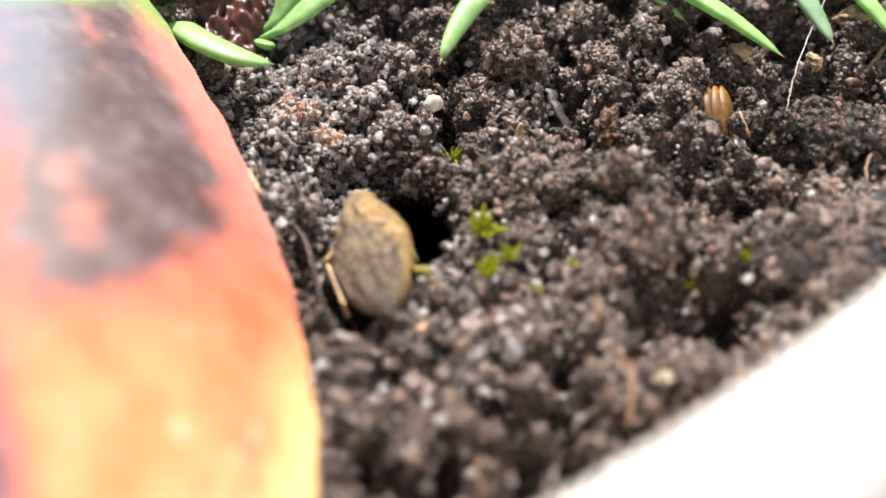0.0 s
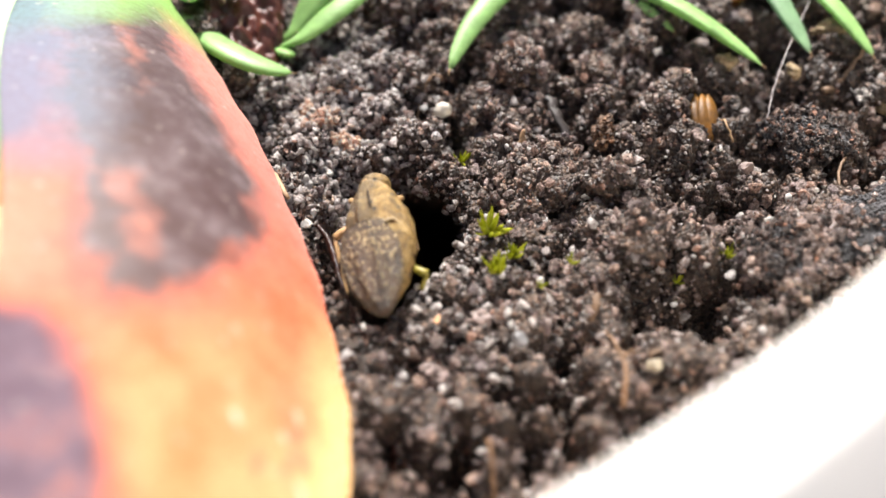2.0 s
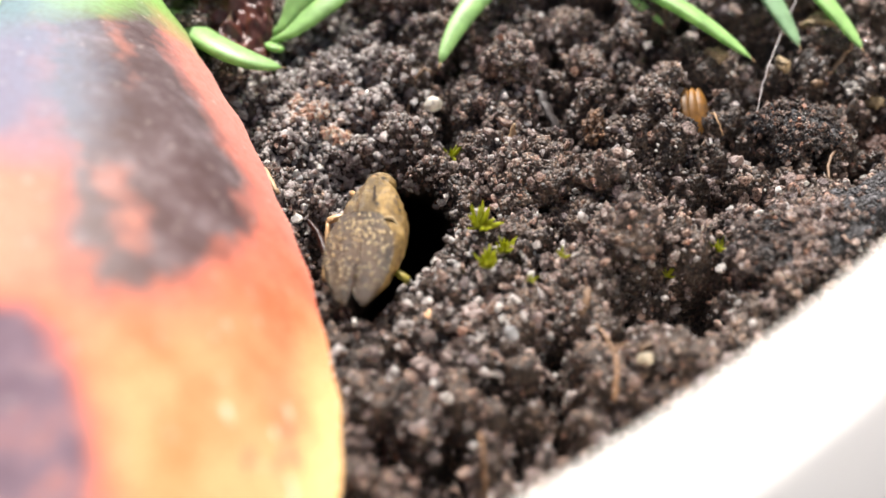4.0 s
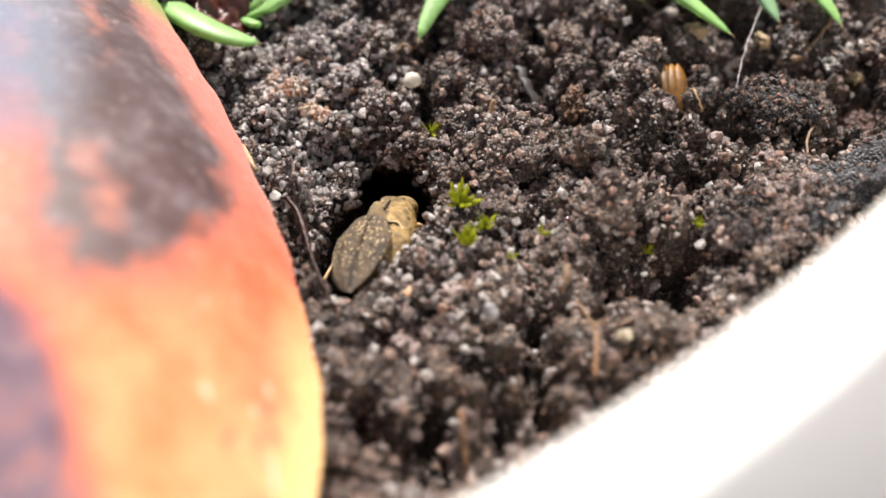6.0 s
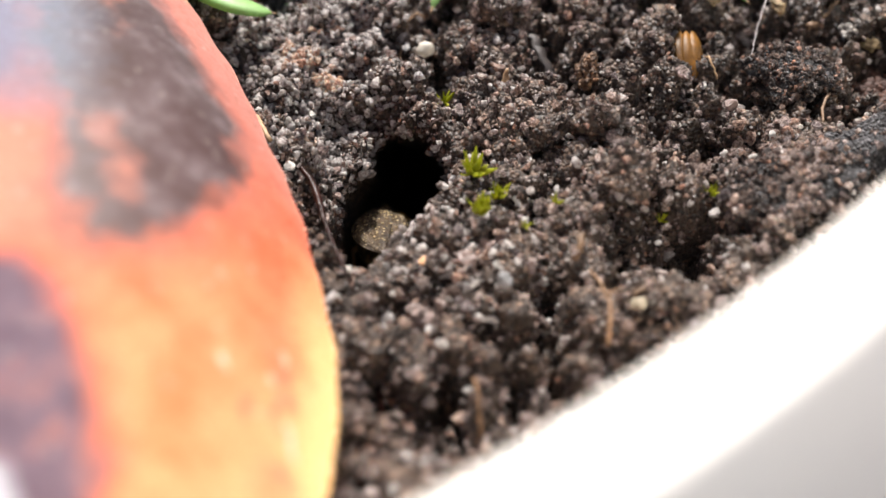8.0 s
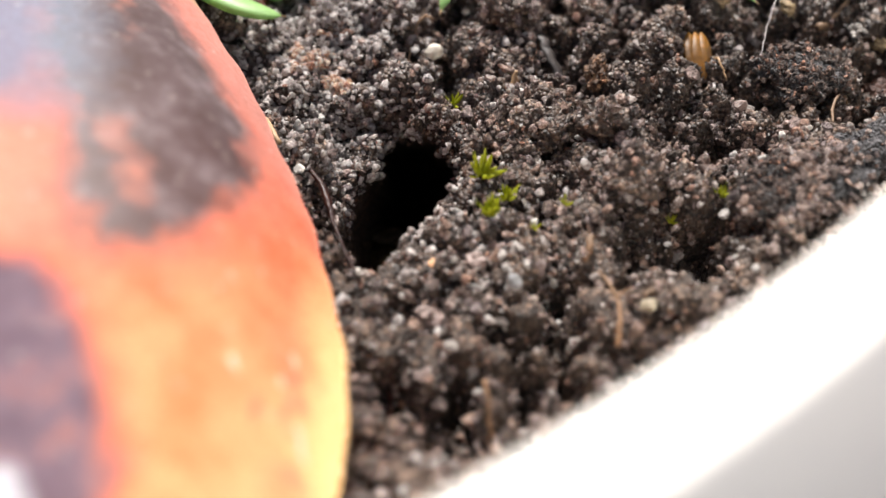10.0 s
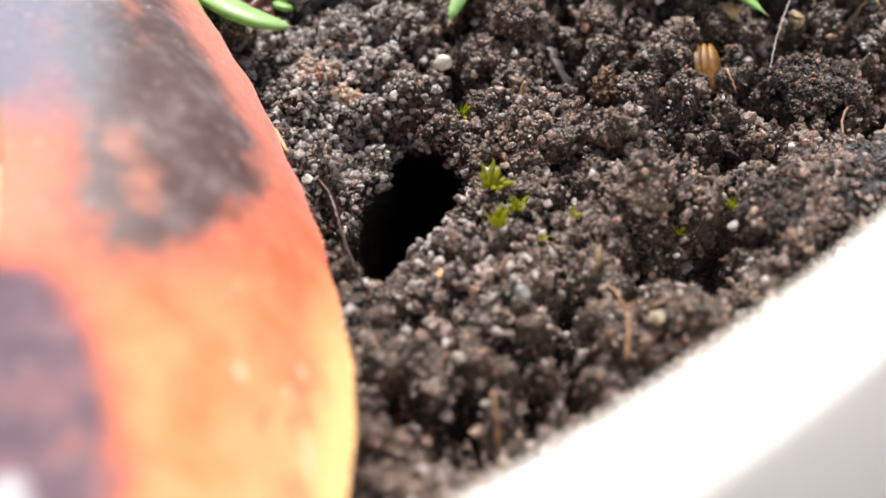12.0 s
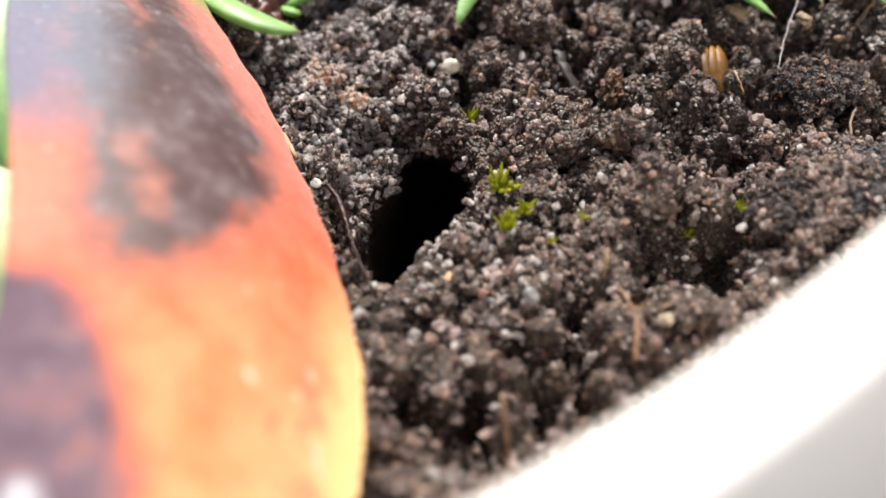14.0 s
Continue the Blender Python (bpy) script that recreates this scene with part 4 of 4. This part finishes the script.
thin = lambda s: 1.0 - 0.6 * s
strand("root", "shiny dark red-brown root at the burrow's edge", "root",
       [(-10.6, 4.9, 0.9), (-7.6, 5.4, 1.5), (-7.6, 1.9, 1.0), (-7.3, 0.2, 1.1), (-5.2, -3.9, 1.0)], 0.27, ROOT, 40, lambda s: 0.6 + 0.4 * math.exp(-((s - 0.5) / 0.16) ** 2) - 0.35 * s * s, 0.025, free=True)
strand("root_hair", "pale dry root fibre beside the large leaf", "root", [(-13.6, 11.2, 1.2), (-12.0, 8.6, 1.8), (-10.6, 5.8, 1.2)], 0.16, STRAW, 20, None, 0.08, 2)
strand("thread", "thin pale fibre hanging down to the soil", "fibre", [(25.6, 26.4, 3.6), (22.9, 20.5, 3.6), (20.6, 17.0, 2.0), (20.0, 12.6, 0.9)], 0.04, THREAD, 30, None, 0.02, 3, free=True)
strand("fibre", "curled pale brown fibre on the soil", "fibre", [(24.0, 8.6, 0.9), (24.1, 11.0, 1.2), (25.4, 11.8, 1.0), (26.3, 10.9, 0.6)], 0.10, TWIG, 24, None, 0.03, 4)
strand("twig", "dry brown twig on the soil", "twig", [(24.9, 17.7, 0.6), (26.4, 18.6, 1.2), (28.4, 21.2, 0.7)], 0.27, TWIG, 18, thin, 0.08, 5)
strand("twig", "short upright dry stalk in the soil", "twig", [(1.9, -13.4, 0.4), (1.8, -11.9, 1.3), (1.5, -10.4, 1.3)], 0.17, RUSTY, 12, thin, 0.04, 6)
strand("twig", "short brown stalk lying on the soil", "twig", [(7.0, -3.5, 0.6), (7.5, -2.3, 0.9), (7.9, -1.2, 0.7)], 0.22, TWIG, 12, None, 0.05, 7)
strand("splinter", "grey-brown wood splinter sunk in the soil", "splinter", [(5.8, 17.6, 0.6), (6.4, 16.0, 1.8), (7.2, 14.2, 1.2)], 0.42, GREYWOOD, 14, None, 0.06, 8, 0.5)
strand("fibre", "thin dark root fibre arching beside a pebble", "fibre", [(-3.0, 14.6, 0.3), (-3.2, 17.6, 1.6), (-2.0, 18.6, 1.4), (-1.4, 18.0, 0.8)], 0.09, TWIG, 22, None, 0.03, 14)
strand("fibre", "rusty brown root fibre sunk in dark soil", "fibre", [(-3.6, -9.0, 0.6), (-3.4, -10.4, 1.2), (-3.6, -12.2, 0.4)], 0.16, ROOT, 14, None, 0.05, 15)
strand("flake", "upright tan flake of dry leaf in the soil", "dead leaf", [(3.9, 11.3, 0.2), (3.8, 12.0, 1.6), (4.1, 12.6, 2.6)], 0.34, STRAW, 10, lambda s: math.sin(math.pi * min(0.95, 0.2 + 0.75 * s)), 0.03, 16, 0.35)
strand("fibre", "short tan fibre standing beside the seed husk", "fibre", [(17.3, 14.2, 0.2), (17.5, 13.7, 1.0), (17.9, 12.6, 0.9)], 0.07, STRAW, 12, None, 0.03, 17)
strand("fibre", "rusty root fibre lying in a hollow", "fibre", [(10.4, -5.1, 0.5), (11.8, -4.2, 1.0), (13.6, -2.2, 1.6)], 0.14, TWIG, 16, None, 0.05, 18)
rootlet = thing("rootlet", "forked pale brown rootlet on the soil", "root", on_soil(8.8, -5.6, 0.7))
for nm, pts, r in (("stem", [(-0.1, -2.6, -0.5), (0.2, -1.2, 0.5), (0.0, 0.1, 0.4)], 0.15), ("branch", [(0, 0, 0.4), (-0.3, 0.9, 0.5), (-0.8, 1.9, 0.2)], 0.12), ("branch", [(0, 0, 0.4), (0.5, 0.4, 0.6), (1.0, 0.5, 0.3)], 0.09)):
    v, f = tube(pts, r, 12, 7, 1, thin, wobble=0.03, seed=9)
    part(nm, mesh_of(nm, v, f, RUSTY), rootlet)

husk = thing("seed_husk", "amber ribbed seed husk standing in the soil", "seed husk", on_soil(16.3, 14.6, 0.1))
for k in range(3):
    v, f = tube([(-0.12 * (1 - k), -1.3, -0.5), (-0.62 * (1 - k), 0.2, 0.45 + 0.2 * (k == 1)), (-0.40 * (1 - k), 2.0, 0.75)], 0.60, 14, 8, 0.55, lambda s: math.sin(math.pi * min(0.97, 0.1 + s * 0.87)) ** 0.7)
    part("scale", mesh_of("scale", v, f, HUSK), husk)


def moss_tuft(x, y, size, leaves, label, seed, spread=0.8):
    rng = np.random.RandomState(seed)
    e = thing("moss_tuft", label, "moss", on_soil(x, y, 0.45), "moss on the soil")
    v, f = tube([(0, 0, 0), (0.12, 0, 0.55), (0.03, 0, 1.1)], 0.125, 9, 6, 0.4, lambda s: max(0.05, math.sin(math.pi * min(0.98, 0.15 + 0.83 * s))))
    me = mesh_of("moss_leaf", v, f, MOSS)
    for k in range(leaves):
        a = 360 * k / leaves + rng.uniform(-20, 20)
        part("leaf", me, e, "", Matrix.Diagonal((size * 1.3,) * 3).to_4x4() @ pose(0, 0, 0, 0, rng.uniform(12, 70) * spread, a) @ Matrix.Diagonal((1, 1, rng.uniform(0.75, 1.15), 1)))


moss_tuft(1.7, 3.9, 1.2, 14, "bright green star-shaped moss tuft on the soil", 1)
moss_tuft(2.1, 0.6, 1.1, 12, "yellow-green upright moss tuft", 2, 0.6)
moss_tuft(3.1, 2.3, 0.85, 12, "small rounded green moss tuft", 3, 0.7)
moss_tuft(0.0, 11.4, 0.75, 7, "small green moss tuft in the shade", 4)
moss_tuft(6.5, 1.4, 0.55, 5, "tiny sparse moss shoot", 5)
moss_tuft(13.0, 1.6, 0.5, 6, "tiny green moss tuft before a grey clod", 6)
moss_tuft(16.0, 2.8, 0.75, 7, "dull green moss tuft before a grey clod", 7)
moss_tuft(4.6, -0.3, 0.4, 5, "tiny moss shoot under a white seed", 8)


# ---- the insect ----
def ball(radii, at, level=3, squeeze=0.0):
    v, f = ico(level)
    v = v * np.array(radii)
    if squeeze:
        v[:, 1:] *= (1 + squeeze * v[:, :1] / radii[0])
    return v + np.array(at), f


insect = thing("burrowing_insect", "golden-brown insect with speckled folded wings entering its burrow", "insect")


def build_insect():
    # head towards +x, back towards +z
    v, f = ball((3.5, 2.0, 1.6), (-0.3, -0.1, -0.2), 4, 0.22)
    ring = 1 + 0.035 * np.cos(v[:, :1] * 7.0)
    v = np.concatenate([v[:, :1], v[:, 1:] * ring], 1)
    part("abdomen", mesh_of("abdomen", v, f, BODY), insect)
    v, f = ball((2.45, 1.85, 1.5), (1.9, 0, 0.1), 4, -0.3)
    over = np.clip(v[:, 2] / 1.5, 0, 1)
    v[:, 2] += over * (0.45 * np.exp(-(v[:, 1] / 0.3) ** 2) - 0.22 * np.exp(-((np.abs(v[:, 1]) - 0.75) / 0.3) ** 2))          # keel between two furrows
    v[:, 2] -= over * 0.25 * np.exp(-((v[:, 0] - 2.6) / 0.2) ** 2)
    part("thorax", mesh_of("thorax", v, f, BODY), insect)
    v, f = ball((0.8, 1.0, 0.95), (4.1, 0, -0.35), 3)
    head = part("head", mesh_of("head", v, f, BODY), insect)
    for s in (-1, 1):
        v, f = ball((0.3, 0.24, 0.34), (4.2, 0.72 * s, -0.55), 3)
        part("eye", mesh_of("eye", v, f, EYE), head, "dark shining eye")
    v, f = ball((0.42, 0.3, 0.25), (3.9, 0.1, 0.5), 3)
    part("crest", mesh_of("crest", v, f, LEG), insect)
    v, f = tube([(0.5, 2.0, 0.5), (0.8, 1.3, 1.6), (0.95, 0.2, 2.0), (0.8, -1.2, 1.6), (0.5, -1.9, 0.5)], 0.09, 22, 7, 1, None, wobble=0.06, seed=3)
    part("collar", mesh_of("collar", v, f, COLLAR), insect, "cream collar behind the head shield")
    for y in (-0.55, 0.45):
        v, f = tube([(1.7, y, 1.50), (2.3, y * 0.9, 1.50), (3.0, y * 0.6, 1.22)], 0.075, 10, 6)
        part("furrow", mesh_of("furrow", v, f, PIT), insect, "dark stripe on the head shield")
    wings = []
    for s in (-1, 1):
        nu, nv = 40, 22
        a, w = np.meshgrid(np.linspace(0, 1, nu), np.linspace(-0.42, 1.35, nv), indexing="ij")
        x = -5.7 * a
        reach = 1.98 * np.clip(0.66 + 1.3 * a, 0, 1) * np.clip(1 - np.clip((a - 0.35) / 0.65, 0, 1) ** 1.8, 0, 1) ** 0.70 + 0.05
        y = s * reach * np.sin(w)
        z = 0.62 - 0.45 * a + reach * 0.58 * (np.cos(w) - 0.2) + 0.06 * np.sin(w * 9) * np.sin(a * math.pi) + (0.13 if s > 0 else 0.0)
        top = np.stack([x, y, z], -1).reshape(-1, 3)
        k = nu * nv
        v = np.concatenate([top, top - (0, 0, 0.06)])
        f = []
        for i in range(nu - 1):
            for j in range(nv - 1):
                q = i * nv + j
                f += [(q, q + nv, q + nv + 1, q + 1), (q + 1 + k, q + nv + 1 + k, q + nv + k, q + k)]
        loop = [r * nv for r in range(nu)] + [(nu - 1) * nv + c for c in range(1, nv)] + [r * nv + nv - 1 for r in range(nu - 2, -1, -1)] + [c for c in range(nv - 2, 0, -1)]
        f += [(loop[q - 1], loop[q], loop[q] + k, loop[q - 1] + k) for q in range(len(loop))]
        wing = part("wing", mesh_of("wing", v, f, WING), insect, "brown wing with golden speckles", pose(0.6 * MM, 0.2 * MM, 0.78 * MM, 0, 0, 5))
        for y0, y1 in ((0.25, 0.5), (0.75, 1.15)):
            lift = 0.15 if s > 0 else 0.02
            pts = [(-0.4, s * y0, 1.08 + lift), (-3.0, s * (y1 + 0.25), 1.08 - 0.28 * y1 + lift), (-5.0, s * y1 * 0.18, 0.42 + lift)]
            tv, tf = tube(pts, 0.035, 14, 5)
            part("vein", mesh_of("vein", tv, tf, LEG), wing, "raised brown wing vein")
        wings.append(wing)
    limbs = (((3.4, 1.3, -1.0), (4.3, 2.2, -1.0), (4.9, 1.8, -2.2), 0.2, LEG), ((3.0, -0.9, -1.1), (3.5, -0.9, -1.8), (3.8, -0.7, -2.4), 0.2, LEG),
             ((1.6, 1.4, -0.9), (0.8, 2.4, -0.9), (-0.4, 2.3, -1.8), 0.2, LEG), ((1.6, -1.0, -1.2), (0.9, -1.2, -2.1), (0.2, -1.0, -2.7), 0.2, LEG),
             ((1.8, 1.5, 0.0), (1.3, 2.75, 0.5), (-2.6, 2.7, 0.0), 0.24, LEG), ((-1.6, -1.1, -1.0), (-2.4, -2.2, -1.1), (-3.0, -1.5, -1.4), 0.24, CLAW))
    for hip, knee, foot, r, mat in limbs:
        leg = thing("leg", "", "")
        leg.parent = insect
        mid = [(hip[k] + knee[k]) / 2 for k in range(3)]
        mid[2] += 0.3
        tv, tf = tube([hip, mid, knee], r, 10, 7)
        part("thigh", mesh_of("thigh", tv, tf, mat), leg)
        tv, tf = tube([knee, [(knee[k] + foot[k]) / 2 for k in range(3)], foot], r * 0.6, 10, 7)
        part("shin", mesh_of("shin", tv, tf, mat), leg)
        if knee[2] > 0.3:                       # the hind leg's long thin foot
            tv, tf = tube([foot, (-4.8, 2.5, -0.3), (-7.2, 1.5, -0.9)], 0.07, 12, 6)
            part("tarsus", mesh_of("tarsus", tv, tf, ROOT), leg, "thin dark hind foot")
            hind = leg
    return wings, hind


WINGS, HIND = build_insect()


def insect_pose(tail, head, roll):
    """The insect stretched from its wing tips to the front of its thorax (mm); roll turns its back about that line."""
    tail, head = Vector(tail), Vector(head)
    x = (head - tail).normalized()
    up = Vector((0, 0, 1))
    y = up.cross(x).normalized()
    z = x.cross(y)
    m = Matrix((x, y, z)).transposed().to_4x4() @ pose(0, 0, 0, roll)
    at = tail + x * 5.1 - (m.to_3x3() @ Vector((0, 0, 0.9)))
    return Matrix.Translation(at * MM) @ m


def motions():
    rows = [
        (0, (-3.0, -2.6, 1.9), (-5.8, 6.1, 1.9), -36), (1.0, (-3.0, -2.5, 1.9), (-6.1, 6.1, 2.4), -36), (1.5, (-3.1, -2.6, 1.9), (-6.0, 6.0, 2.7), -36),
        (2.0, (-4.3, -3.1, 1.9), (-5.8, 5.5, 4.0), -32), (2.4, (-5.0, -3.2, 1.9), (-5.6, 5.6, 4.0), -24), (4.3, (-5.4, -2.5, 1.6), (-4.4, 6.4, 2.6), -14),
        (4.6, (-5.0, -2.3, 1.8), (-3.4, 6.4, 1.0), -18), (5, (-5.2, -0.7, 1.6), (-3.0, 8.0, 0.0), -28), (5.5, (-4.9, -1.4, 1.5), (-2.9, 7.3, 0.2), -30),
        (6, (-4.9, -2.2, 0.4), (-2.4, 6.4, -0.8), -34), (6.5, (-5.1, -1.9, -0.8), (-2.8, 6.8, -1.6), -32), (7, (-5.2, -1.5, -1.5), (-3.0, 7.2, -2.5), -30), (7.5, (-5.1, -0.8, -2.2), (-3.5, 7.9, -3.6), -26), (7.8, (-4.6, 0.5, -3.2), (-3.7, 9.0, -6.2), -8),
        (8.1, (-4.1, 1.9, -3.6), (-4.2, 9.3, -8.8), -6), (8.4, (-5.1, 2.5, -3.6), (-5.1, 10.0, -8.5), 2), (8.7, (-5.5, 2.5, -3.6), (-5.6, 10.1, -8.5), 2),
        (9.0, (-4.8, 1.6, -3.7), (-3.9, 9.6, -7.4), -6), (9.2, (-5.3, 5.5, -4.6), (-5.7, 12.8, -9.9), 4), (10.2, (-4.6, 6.6, -9.6), (-4.4, 11.6, -17.0), 0),
        (11.2, (-4.2, 8.6, -15.0), (-4.0, 10.0, -24.0), 0), (14.0, (-4.2, 8.6, -15.0), (-4.0, 10.0, -24.0), 0)]
    walk(insect, [(t, insect_pose(a, b, r)) for t, a, b, r in rows])
    hip = Matrix.Translation(Vector((1.8, 1.5, 0)) * MM)
    swing = [(0, 0), (4.2, 0), (4.7, -8), (6.0, -14), (6.5, -30), (7.0, -34), (8.1, -30), (9.2, -30), (10.2, -8), (14, -8)]
    walk(HIND, [(t, hip @ pose(0, 0, 0, 0, 0, a) @ hip.inverted()) for t, a in swing])
    opened = [(0, 0, 0), (2.2, 0, 0), (3.2, 4, 0), (4.2, 8, 1)]
    for n in range(9):                          # whirring wings
        opened += [(4.3 + n / 30, 17 if n % 2 else 7, 4 if n % 2 else 0)]
    opened += [(4.7, 16, 1), (4.8, 15, 0), (4.8667, 12, 0), (4.9, 18, 3), (4.9333, 14, 0), (5.0, 16, 0), (5.3, 15, 1), (5.6, 10, 0), (5.9, 3, 0), (6.1, 0, 0), (14, 0, 0)]
    for side, wing in zip((-1, 1), WINGS):
        walk(wing, [(t, pose(0.6 * MM, 0.2 * MM, 0.78 * MM, 0, lift, 5 - side * spread * (1.05 if side > 0 else 0.25))) for t, spread, lift in opened])


motions()
